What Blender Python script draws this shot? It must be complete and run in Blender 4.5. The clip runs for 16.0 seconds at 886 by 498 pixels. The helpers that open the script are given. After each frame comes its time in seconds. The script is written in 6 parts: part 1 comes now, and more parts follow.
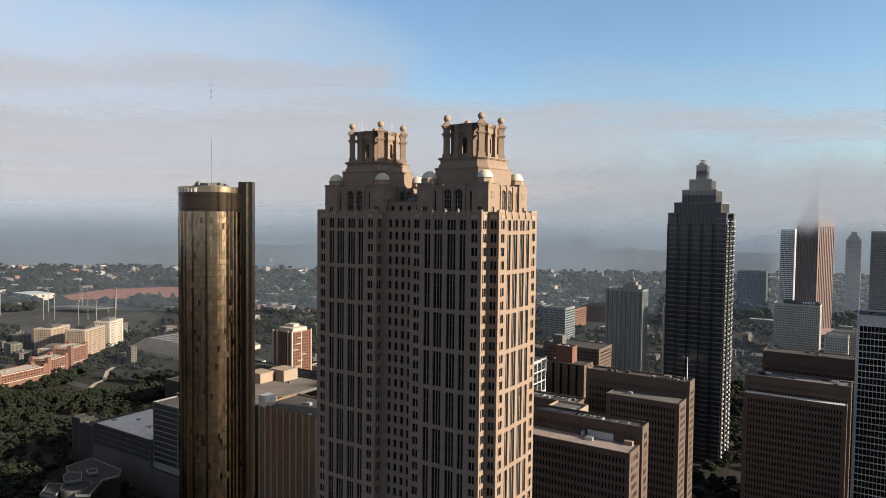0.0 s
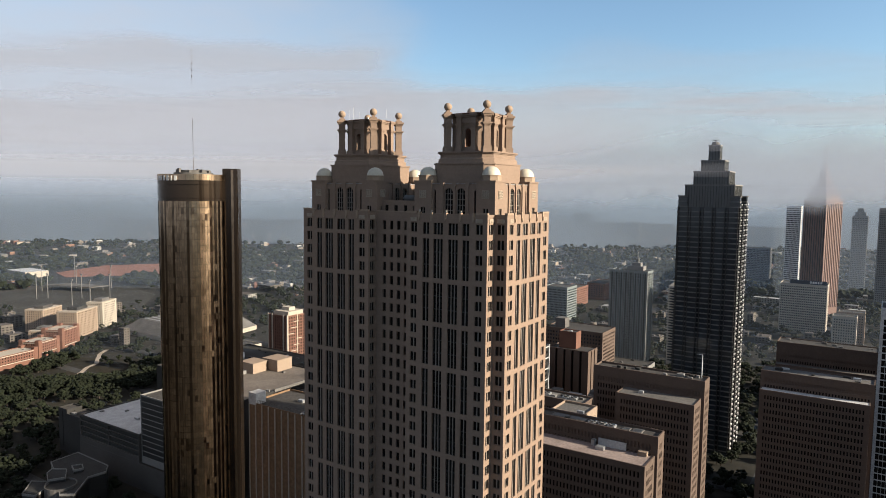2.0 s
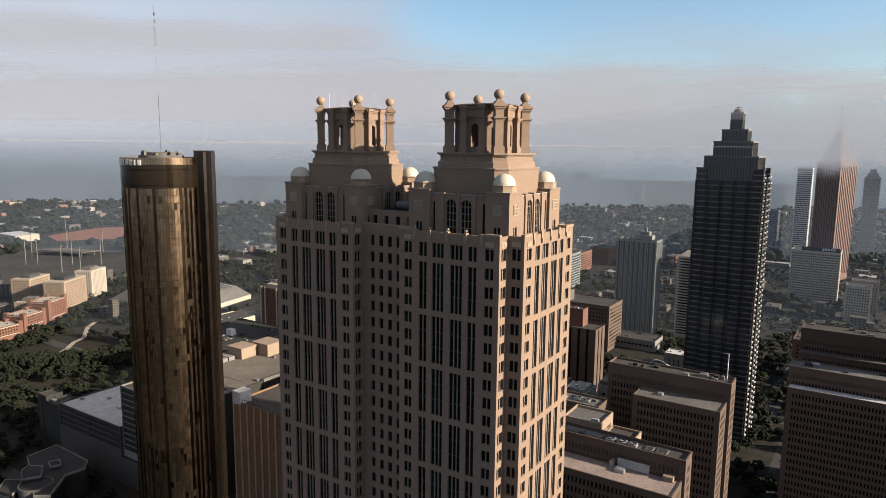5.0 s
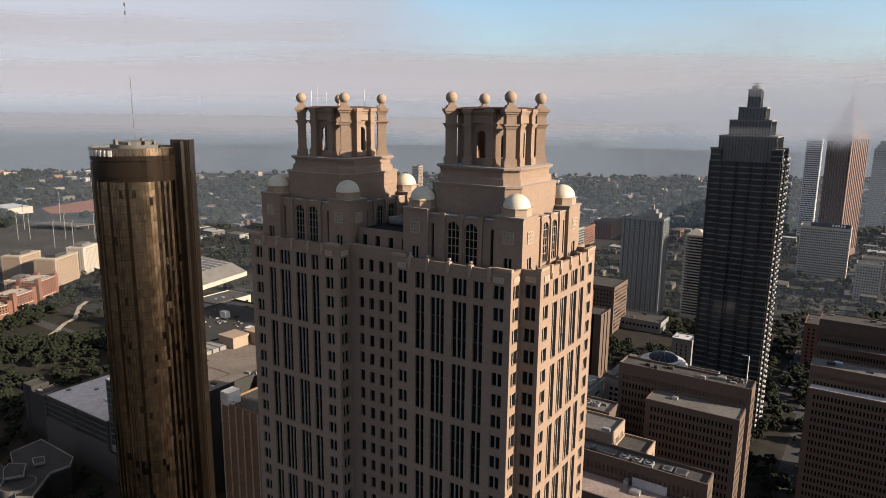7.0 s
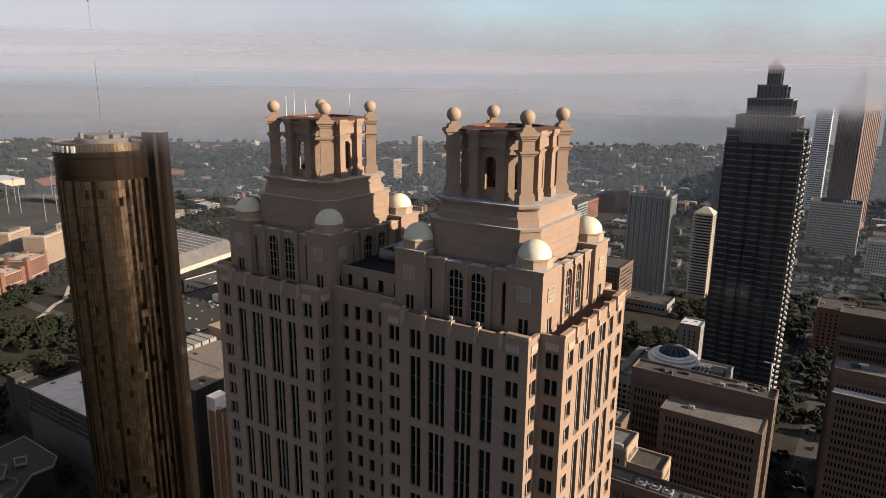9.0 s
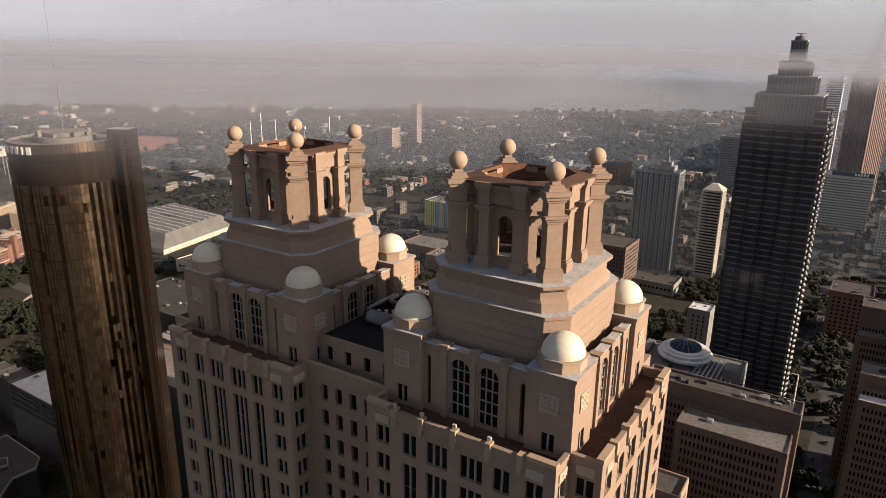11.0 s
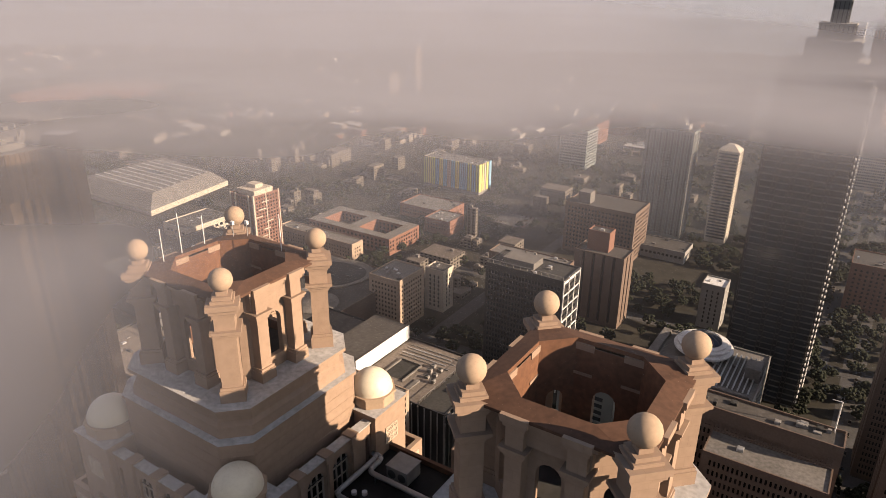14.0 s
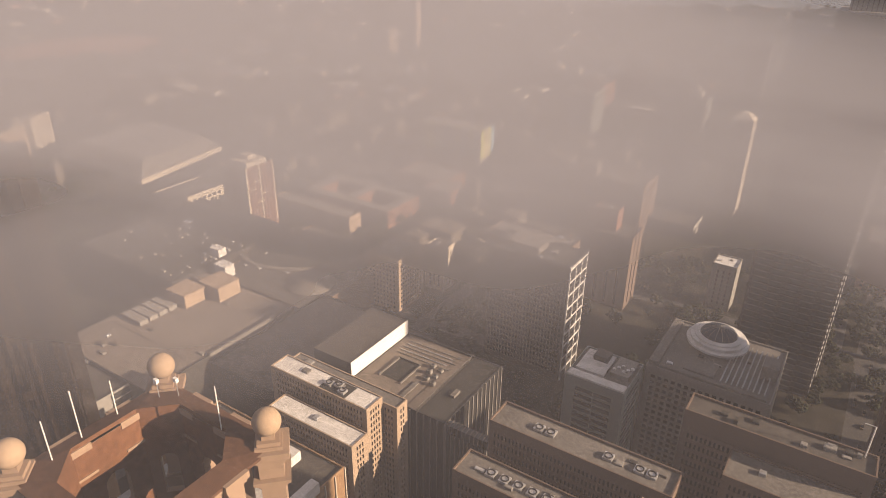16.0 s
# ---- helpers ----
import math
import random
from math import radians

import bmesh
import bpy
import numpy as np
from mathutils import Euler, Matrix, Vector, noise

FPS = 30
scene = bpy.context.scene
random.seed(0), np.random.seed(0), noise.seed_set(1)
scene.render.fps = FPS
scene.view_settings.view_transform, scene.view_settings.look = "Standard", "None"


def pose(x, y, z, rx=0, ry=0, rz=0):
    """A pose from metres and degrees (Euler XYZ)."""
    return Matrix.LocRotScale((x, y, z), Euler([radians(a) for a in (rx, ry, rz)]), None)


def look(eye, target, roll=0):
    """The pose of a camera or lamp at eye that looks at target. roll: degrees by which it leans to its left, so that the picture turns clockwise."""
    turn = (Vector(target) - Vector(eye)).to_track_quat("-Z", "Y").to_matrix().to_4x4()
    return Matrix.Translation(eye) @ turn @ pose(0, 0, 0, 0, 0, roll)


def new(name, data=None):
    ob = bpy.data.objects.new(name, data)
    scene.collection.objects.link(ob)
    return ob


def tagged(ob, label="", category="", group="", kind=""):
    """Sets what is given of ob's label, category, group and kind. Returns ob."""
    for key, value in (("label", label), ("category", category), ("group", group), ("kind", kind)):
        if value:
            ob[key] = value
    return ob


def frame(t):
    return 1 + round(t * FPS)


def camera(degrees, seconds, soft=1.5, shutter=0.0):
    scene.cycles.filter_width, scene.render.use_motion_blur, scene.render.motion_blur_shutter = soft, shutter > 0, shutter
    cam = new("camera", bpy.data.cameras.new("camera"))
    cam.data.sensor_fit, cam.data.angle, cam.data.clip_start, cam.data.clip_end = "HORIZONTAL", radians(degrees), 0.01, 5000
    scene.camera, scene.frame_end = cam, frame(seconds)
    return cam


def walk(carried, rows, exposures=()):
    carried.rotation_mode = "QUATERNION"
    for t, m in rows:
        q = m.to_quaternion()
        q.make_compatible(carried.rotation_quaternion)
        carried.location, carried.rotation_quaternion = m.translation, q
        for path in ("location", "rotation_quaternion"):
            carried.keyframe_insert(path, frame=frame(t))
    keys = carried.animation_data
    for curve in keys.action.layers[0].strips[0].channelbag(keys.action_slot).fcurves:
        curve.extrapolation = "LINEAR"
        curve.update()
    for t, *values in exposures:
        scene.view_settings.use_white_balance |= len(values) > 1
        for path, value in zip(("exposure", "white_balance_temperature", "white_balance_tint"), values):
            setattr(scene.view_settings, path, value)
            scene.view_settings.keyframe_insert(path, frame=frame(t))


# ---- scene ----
cam = camera(66.3, 16.0, soft=0.9)
METRES, EYE, TILT, LEAN, TURN = 213.0, 203.0, 0.0, 0.0, 33.2
ROWS = [
    (0.0, 0.0, 0.0, 0.0, 0.03, -2.51, -0.67),
    (0.5, -0.0006, 0.0294, 0.01, -0.01, -3.07, -0.65),
    (1.0, -0.0012, 0.0576, 0.0199, -0.03, -3.66, -0.66),
    (1.5, -0.0016, 0.0854, 0.0294, -0.03, -4.24, -0.67),
    (2.0, -0.0019, 0.1138, 0.039, -0.02, -4.84, -0.66),
    (2.5, -0.0025, 0.1426, 0.0489, -0.03, -5.45, -0.66),
    (3.0, -0.0029, 0.1714, 0.0586, -0.03, -6.06, -0.64),
    (3.5, -0.0031, 0.2003, 0.0682, -0.04, -6.68, -0.63),
    (4.0, -0.0033, 0.2292, 0.078, -0.05, -7.31, -0.6),
    (6.5, -0.0039, 0.3724, 0.1268, -0.03, -10.65, -0.6),
    (7.0, -0.0041, 0.402, 0.1367, -0.03, -11.36, -0.59),
    (7.5, -0.0042, 0.4318, 0.1465, -0.02, -12.07, -0.58),
    (8.0, -0.0044, 0.4615, 0.1563, -0.02, -12.76, -0.57),
    (8.5, -0.0046, 0.4917, 0.166, -0.04, -13.46, -0.57),
    (9.0, -0.0047, 0.5216, 0.1759, -0.04, -14.19, -0.57),
    (11.5, -0.0063, 0.6728, 0.225, -0.1, -17.99, -0.54),
    (12.0, -0.0065, 0.703, 0.2351, -0.1, -18.8, -0.56),
    (12.5, -0.0066, 0.7335, 0.2448, -0.08, -19.61, -0.57),
    (13.0, -0.007, 0.7641, 0.2544, -0.08, -20.43, -0.61),
    (13.5, -0.0071, 0.7944, 0.2643, -0.06, -21.34, -0.64),
    (14.0, -0.0074, 0.825, 0.2739, -0.06, -22.26, -0.63),
    (14.5, -0.0075, 0.8556, 0.2837, -0.02, -23.18, -0.64),
    (15.0, -0.0076, 0.8873, 0.293, -0.01, -24.11, -0.62),
    (15.5, -0.0079, 0.9181, 0.3031, -0.0, -25.11, -0.65),
    (16.0, -0.0082, 0.9498, 0.3124, -0.0, -26.16, -0.68),
]
# the picture opens up and warms as the flight climbs into the sunlit mist
EXPOSE = [(0.0, 1.44, 5950, 3), (4.0, 1.43, 6050, 5), (9.0, 1.43, 6380, 10), (12.5, 1.56, 6860, 13), (14.5, 1.64, 7260, 16), (16.0, 1.46, 7580, 17)]
walk(cam, [(t, pose(0, 0, EYE, TILT, LEAN, TURN) @ pose(METRES * x, METRES * y, METRES * z, 90 + pitch, roll, yaw)) for t, x, y, z, yaw, pitch, roll in ROWS], EXPOSE)

# ---- world and light ----
SUN_AZ, SUN_EL = 78.0, 20.0      # azimuth clockwise from +y, elevation, in degrees
GZ = 8.0                         # level of the streets


def sun_vector():
    a, e = radians(SUN_AZ), radians(SUN_EL)
    return Vector((math.sin(a) * math.cos(e), math.cos(a) * math.cos(e), math.sin(e)))


HEAD = radians(33.2)             # the way of the flight, to the left of +y
AHEAD, LEFT = (-math.sin(HEAD), math.cos(HEAD)), (-math.cos(HEAD), -math.sin(HEAD))


def make_world():
    """Clear morning sky; grey-mauve cloud that stands high in the west and low in the north, over a dim blue horizon."""
    w = bpy.data.worlds.new("morning_sky")
    scene.world = w
    w.use_nodes = True
    nt = w.node_tree
    N, L = nt.nodes, nt.links
    N.clear()

    def ranged(src, a, b, c, d):
        n = N.new("ShaderNodeMapRange")
        n.interpolation_type = "SMOOTHSTEP"
        for k, q in zip(("From Min", "From Max", "To Min", "To Max"), (a, b, c, d)):
            n.inputs[k].default_value = q
        L.new(src, n.inputs["Value"])
        return n.outputs[0]

    def sums(op, a, b):
        n = N.new("ShaderNodeMath")
        n.operation = op
        for i, q in enumerate((a, b)):
            if isinstance(q, float):
                n.inputs[i].default_value = q
            else:
                L.new(q, n.inputs[i])
        return n.outputs[0]

    def along(v):
        n = N.new("ShaderNodeVectorMath")
        n.operation = "DOT_PRODUCT"
        n.inputs[1].default_value = v
        L.new(tc.outputs["Generated"], n.inputs[0])
        return n.outputs["Value"]

    def blended(fac, a, b):
        n = N.new("ShaderNodeMix")
        n.data_type = "RGBA"
        L.new(fac, n.inputs[0])
        for i, q in ((6, a), (7, b)):
            if isinstance(q, tuple):
                n.inputs[i].default_value = (*q, 1)
            else:
                L.new(q, n.inputs[i])
        return n.outputs[2]

    out = N.new("ShaderNodeOutputWorld")
    blue, grey, mix = N.new("ShaderNodeBackground"), N.new("ShaderNodeBackground"), N.new("ShaderNodeMixShader")
    sky = N.new("ShaderNodeTexSky")
    sky.sky_type = "NISHITA"
    sky.sun_disc = False
    sky.sun_elevation = radians(SUN_EL)
    sky.sun_rotation = radians(SUN_AZ)
    sky.altitude = 300
    sky.air_density, sky.dust_density, sky.ozone_density = 1.0, 0.9, 1.6
    blue.inputs["Strength"].default_value = 0.066
    tc = N.new("ShaderNodeTexCoord")
    sep = N.new("ShaderNodeSeparateXYZ")
    L.new(tc.outputs["Generated"], sep.inputs[0])
    mp = N.new("ShaderNodeMapping")
    mp.inputs["Scale"].default_value = (1, 1, 2.2)
    L.new(tc.outputs["Generated"], mp.inputs[0])
    nz = N.new("ShaderNodeTexNoise")
    nz.inputs["Scale"].default_value, nz.inputs["Detail"].default_value = 4.2, 5
    L.new(mp.outputs[0], nz.inputs["Vector"])
    rise = sep.outputs[2]                                     # sine of the elevation
    west = along((LEFT[0], LEFT[1], 0))
    height = ranged(west, -0.12, 0.2, 0.062, 0.235)           # how high the cloud stands
    ragged = sums("MULTIPLY", sums("SUBTRACT", nz.outputs[0], 0.5), 0.26)
    above = sums("SUBTRACT", sums("ADD", height, ragged), rise)
    cover = ranged(above, -0.15, 0.11, 0.06, 0.96)
    near_sun = ranged(along(tuple(sun_vector())), 0.55, 1.0, 0.0, 1.0)
    bank = blended(ranged(west, -0.3, 0.5, 0.0, 1.0), (0.175, 0.19, 0.214), (0.232, 0.228, 0.248))
    bank = blended(near_sun, bank, (0.75, 0.63, 0.51))        # the cloud shines where the sun stands behind it
    low = blended(ranged(rise, -0.05, 0.022, 0.0, 1.0), (0.13, 0.148, 0.168), bank)
    L.new(low, grey.inputs["Color"])
    L.new(cover, mix.inputs[0])
    L.new(sky.outputs[0], blue.inputs["Color"])
    L.new(blue.outputs[0], mix.inputs[1])
    L.new(grey.outputs[0], mix.inputs[2])
    L.new(mix.outputs[0], out.inputs[0])


make_world()
sun_data = bpy.data.lights.new("sun", "SUN")
sun_data.energy, sun_data.angle, sun_data.color = 5.0, radians(0.6), (1.0, 0.83, 0.645)
sun = new("sun", sun_data)
sun.matrix_world = look(sun_vector() * 500, (0, 0, 0))


# ---- materials ----
def mat(name, color, rough=0.8, metal=0.0, vary=0.15, scale=0.15, fine=2.5, bump=0.0, tint=None, spec=0.5, obj_random=0.0, island=0.0):
    """A surface with stains at one scale, grain at another, and optional relief."""
    m = bpy.data.materials.new(name)
    m.use_nodes = True
    nt = m.node_tree
    N, L = nt.nodes, nt.links
    b = N["Principled BSDF"]
    b.inputs["Roughness"].default_value = rough
    b.inputs["Metallic"].default_value = metal
    b.inputs["Specular IOR Level"].default_value = min(spec, 0.2) if rough >= 0.75 else spec
    geo = N.new("ShaderNodeNewGeometry")
    big = N.new("ShaderNodeTexNoise")
    big.inputs["Scale"].default_value = scale
    big.inputs["Detail"].default_value = 4
    small = N.new("ShaderNodeTexNoise")
    small.inputs["Scale"].default_value = fine
    small.inputs["Detail"].default_value = 3
    L.new(geo.outputs["Position"], big.inputs["Vector"])
    L.new(geo.outputs["Position"], small.inputs["Vector"])
    ramp = N.new("ShaderNodeMix")
    ramp.data_type = "RGBA"
    dark = [c * (1 - 1.3 * vary) for c in color]
    lite = tint or [min(1, c * (1 + vary)) for c in color]
    ramp.inputs[6].default_value = (*dark, 1)
    ramp.inputs[7].default_value = (*lite, 1)
    L.new(big.outputs[0], ramp.inputs[0])
    mul = N.new("ShaderNodeMix")
    mul.data_type = "RGBA"
    mul.blend_type = "MULTIPLY"
    mul.inputs[0].default_value = 1.0
    gr = N.new("ShaderNodeMapRange")
    gr.inputs["From Min"].default_value, gr.inputs["From Max"].default_value = 0.25, 0.75
    gr.inputs["To Min"].default_value, gr.inputs["To Max"].default_value = 1 - vary, 1 + 0.6 * vary
    L.new(small.outputs[0], gr.inputs["Value"])
    L.new(ramp.outputs[2], mul.inputs[6])
    L.new(gr.outputs[0], mul.inputs[7])
    last = mul.outputs[2]
    if obj_random or island:
        src = N.new("ShaderNodeObjectInfo").outputs["Random"] if obj_random else geo.outputs["Random Per Island"]
        amount = obj_random or island
        mr = N.new("ShaderNodeMapRange")
        mr.inputs["To Min"].default_value, mr.inputs["To Max"].default_value = 1 - amount, 1 + amount
        L.new(src, mr.inputs["Value"])
        mm = N.new("ShaderNodeMix")
        mm.data_type = "RGBA"
        mm.blend_type = "MULTIPLY"
        mm.inputs[0].default_value = 1.0
        L.new(last, mm.inputs[6])
        L.new(mr.outputs[0], mm.inputs[7])
        last = mm.outputs[2]
    L.new(last, b.inputs["Base Color"])
    if bump:
        bp = N.new("ShaderNodeBump")
        bp.inputs["Strength"].default_value = bump
        bp.inputs["Distance"].default_value = 0.05
        L.new(small.outputs[0], bp.inputs["Height"])
        L.new(bp.outputs[0], b.inputs["Normal"])
    return m


def palette(name, colors, rough=0.8, vary=0.2):
    """Picks one of several paints for each separate piece."""
    m = mat(name, (0.5, 0.5, 0.5), rough, vary=vary, scale=0.08, fine=1.0)
    N, L = m.node_tree.nodes, m.node_tree.links
    b = N["Principled BSDF"]
    old = b.inputs["Base Color"].links[0].from_socket
    geo = N.new("ShaderNodeNewGeometry")
    cr = N.new("ShaderNodeValToRGB")
    cr.color_ramp.interpolation = "CONSTANT"
    els = cr.color_ramp.elements
    while len(els) < len(colors):
        els.new(0.5)
    for i, c in enumerate(colors):
        els[i].position = i / len(colors)
        els[i].color = (*c, 1)
    L.new(geo.outputs["Random Per Island"], cr.inputs[0])
    mm = N.new("ShaderNodeMix")
    mm.data_type = "RGBA"
    mm.blend_type = "MULTIPLY"
    mm.inputs[0].default_value = 1.0
    sc = N.new("ShaderNodeMix")
    sc.data_type = "RGBA"
    sc.blend_type = "ADD"
    sc.inputs[0].default_value = 1.0
    L.new(old, sc.inputs[6])
    L.new(old, sc.inputs[7])
    L.new(cr.outputs[0], mm.inputs[6])
    L.new(sc.outputs[2], mm.inputs[7])
    L.new(mm.outputs[2], b.inputs["Base Color"])
    return m


STONE = mat("sandstone", (0.2, 0.139, 0.1), 0.85, vary=0.1, scale=0.09, fine=1.6, bump=0.05)
STONE_PALE = mat("pale_stone", (0.25, 0.18, 0.125), 0.85, vary=0.12, scale=0.2, fine=3.0, bump=0.1)
LEDGE = mat("weathered_ledge", (0.288, 0.276, 0.264), 0.8, vary=0.25, scale=0.5, fine=2.0)
DOME = mat("cream_dome", (0.43, 0.38, 0.29), 0.55, vary=0.08, scale=0.4, fine=2.0)
RUST = mat("rust_brown_roof", (0.066, 0.033, 0.02), 0.85, vary=0.3, scale=0.4, fine=2.0)
# inner faces of crown ring and well: darker and browner than the outer stone
WELL = mat("dark_brown_stone", (0.1, 0.046, 0.025), 0.85, vary=0.3, scale=0.3, fine=2.0)
ROOF_FELT = mat("black_roof_felt", (0.011, 0.0108, 0.0105), 0.95, vary=0.3, scale=0.15, fine=1.0)
DARKROOF = mat("dark_roof_membrane", (0.03, 0.029, 0.0275), 0.9, vary=0.3, scale=0.1, fine=1.0)
GLASS = mat("dark_window_glass", (0.010, 0.009, 0.008), 0.15, vary=0.3, scale=0.3, fine=0.5, obj_random=0.5, spec=0.025)
GLASS_I = mat("dark_glass_panes", (0.010, 0.009, 0.008), 0.15, vary=0.3, scale=0.3, fine=0.5, island=0.6, spec=0.08)
MULLION = mat("stone_mullion", (0.19, 0.155, 0.125), 0.7, vary=0.1)
GRILLE = mat("pale_lattice", (0.3, 0.24, 0.18), 0.8, vary=0.1)
CONCRETE = mat("brown_precast", (0.094, 0.066, 0.051), 0.85, vary=0.16, scale=0.06, fine=1.2)
CONC_TAN = mat("tan_precast", (0.224, 0.168, 0.124), 0.85, vary=0.15, scale=0.06, fine=1.2)
CONC_GREY = mat("grey_concrete", (0.16, 0.152, 0.142), 0.85, vary=0.2, scale=0.06, fine=1.0)
# stained concrete, its tone lowered so that shade is in the colour
CONC_DARK = mat("shade_toned_concrete", (0.03, 0.028, 0.026), 0.85, vary=0.25, scale=0.06, fine=1.0)
ROOF_TAN = mat("tan_gravel_roof", (0.125, 0.105, 0.09), 0.9, vary=0.3, scale=0.05, fine=0.8)
ROOF_PALE = mat("pale_gravel_roof", (0.105, 0.097, 0.09), 0.9, vary=0.35, scale=0.09, fine=0.8)
ROOF_MID = mat("stained_grey_roof", (0.052, 0.047, 0.043), 0.9, vary=0.35, scale=0.07, fine=0.6)
ROOF_PINK = mat("pinkish_gravel_roof", (0.225, 0.175, 0.155), 0.9, vary=0.3, scale=0.12, fine=0.9)
MARTWALL = mat("brown_mart_panel", (0.17, 0.105, 0.06), 0.75, vary=0.3, scale=0.05, fine=0.5)
ROOF_WHITE = mat("white_roof_membrane", (0.42, 0.41, 0.40), 0.85, vary=0.3, scale=0.2, fine=1.2)
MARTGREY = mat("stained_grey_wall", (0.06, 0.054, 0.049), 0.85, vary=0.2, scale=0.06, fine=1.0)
PIPE = mat("grey_pipe_lagging", (0.2, 0.195, 0.19), 0.5, vary=0.15, scale=0.4, fine=2.0)
WHITE = mat("white_paint", (0.5, 0.49, 0.475), 0.6, vary=0.1)
BRONZE = mat("bronze_mirror_glass", (0.37, 0.27, 0.185), 0.2, metal=1.0, vary=0.3, scale=0.03, fine=0.3, island=0.16)


def uneven_gloss(m, low, high):
    """Each pane has its own polish."""
    N, L = m.node_tree.nodes, m.node_tree.links
    geo, mr = N.new("ShaderNodeNewGeometry"), N.new("ShaderNodeMapRange")
    mr.inputs["To Min"].default_value, mr.inputs["To Max"].default_value = low, high
    L.new(geo.outputs["Random Per Island"], mr.inputs["Value"])
    L.new(mr.outputs[0], N["Principled BSDF"].inputs["Roughness"])


uneven_gloss(BRONZE, 0.2, 0.235)
BRONZE_B = mat("deep_bronze_glass", (0.17, 0.12, 0.085), 0.12, metal=1.0, vary=0.3, scale=0.03, fine=0.3, island=0.15)
BRONZE_DARK = mat("dark_bronze_glass", (0.05, 0.036, 0.026), 0.15, metal=0.8, vary=0.2, scale=0.05)
SLATE = mat("slate_granite", (0.085, 0.084, 0.08), 0.5, vary=0.15, scale=0.05, fine=0.8)
SLATE_GLASS = mat("slate_glass", (0.02, 0.024, 0.028), 0.12, vary=0.3, scale=0.05, fine=0.3, island=0.5)
BRICK = mat("red_brick", (0.128, 0.064, 0.045), 0.85, vary=0.2, scale=0.1, fine=1.5)
PINK = mat("rose_granite", (0.10, 0.045, 0.029), 0.6, vary=0.12, scale=0.05)
CREAM = mat("cream_render", (0.31, 0.27, 0.22), 0.8, vary=0.12, scale=0.08)
YELLOW = mat("yellow_panel", (0.42, 0.36, 0.12), 0.7, vary=0.1)
LIME = mat("lime_panel", (0.36, 0.37, 0.1), 0.7, vary=0.1)
SKY = mat("sky_blue_panel", (0.13, 0.26, 0.36), 0.7, vary=0.1)
TEAL = mat("teal_panel", (0.13, 0.145, 0.14), 0.5, vary=0.15)
STEEL = mat("galvanised_steel", (0.42, 0.42, 0.42), 0.4, metal=0.7, vary=0.15, fine=3.0)
BLUE = mat("blue_glass_dome", (0.012, 0.02, 0.036), 0.6, vary=0.2, scale=0.2, spec=0.08)
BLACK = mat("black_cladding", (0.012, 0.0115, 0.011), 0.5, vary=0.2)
CITY = palette("city_paints", [(0.2, 0.17, 0.14), (0.23, 0.215, 0.19), (0.14, 0.066, 0.046), (0.14, 0.118, 0.096), (0.26, 0.208, 0.156), (0.09, 0.078, 0.066), (0.3, 0.284, 0.26), (0.165, 0.088, 0.055), (0.11, 0.1, 0.09), (0.16, 0.14, 0.12)])
CITYROOF = palette("city_roofs", [(0.13, 0.125, 0.12), (0.055, 0.05, 0.047), (0.26, 0.25, 0.235), (0.08, 0.066, 0.055), (0.075, 0.075, 0.075), (0.1, 0.092, 0.085)])
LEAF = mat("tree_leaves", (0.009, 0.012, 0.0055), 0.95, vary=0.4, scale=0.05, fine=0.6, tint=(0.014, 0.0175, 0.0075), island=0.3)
BARK = mat("tree_bark", (0.06, 0.045, 0.035), 0.9, vary=0.2)
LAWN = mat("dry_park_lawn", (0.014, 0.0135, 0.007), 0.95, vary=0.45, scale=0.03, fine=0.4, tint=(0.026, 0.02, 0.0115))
PATH = mat("pale_park_path", (0.3, 0.25, 0.2), 0.9, vary=0.2, scale=0.1, fine=0.6)
ASPHALT = mat("asphalt", (0.045, 0.043, 0.042), 0.9, vary=0.25, scale=0.05, fine=0.7)
FIELD = mat("worn_parking_field", (0.019, 0.021, 0.0155), 0.95, vary=0.4, scale=0.012, fine=0.15, tint=(0.065, 0.058, 0.05))
EARTH = mat("red_earth", (0.2, 0.085, 0.05), 0.9, vary=0.2, scale=0.03)


def ground_material():
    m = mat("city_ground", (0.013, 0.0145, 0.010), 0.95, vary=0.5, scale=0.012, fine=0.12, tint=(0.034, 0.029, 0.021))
    return m


GROUND = ground_material()


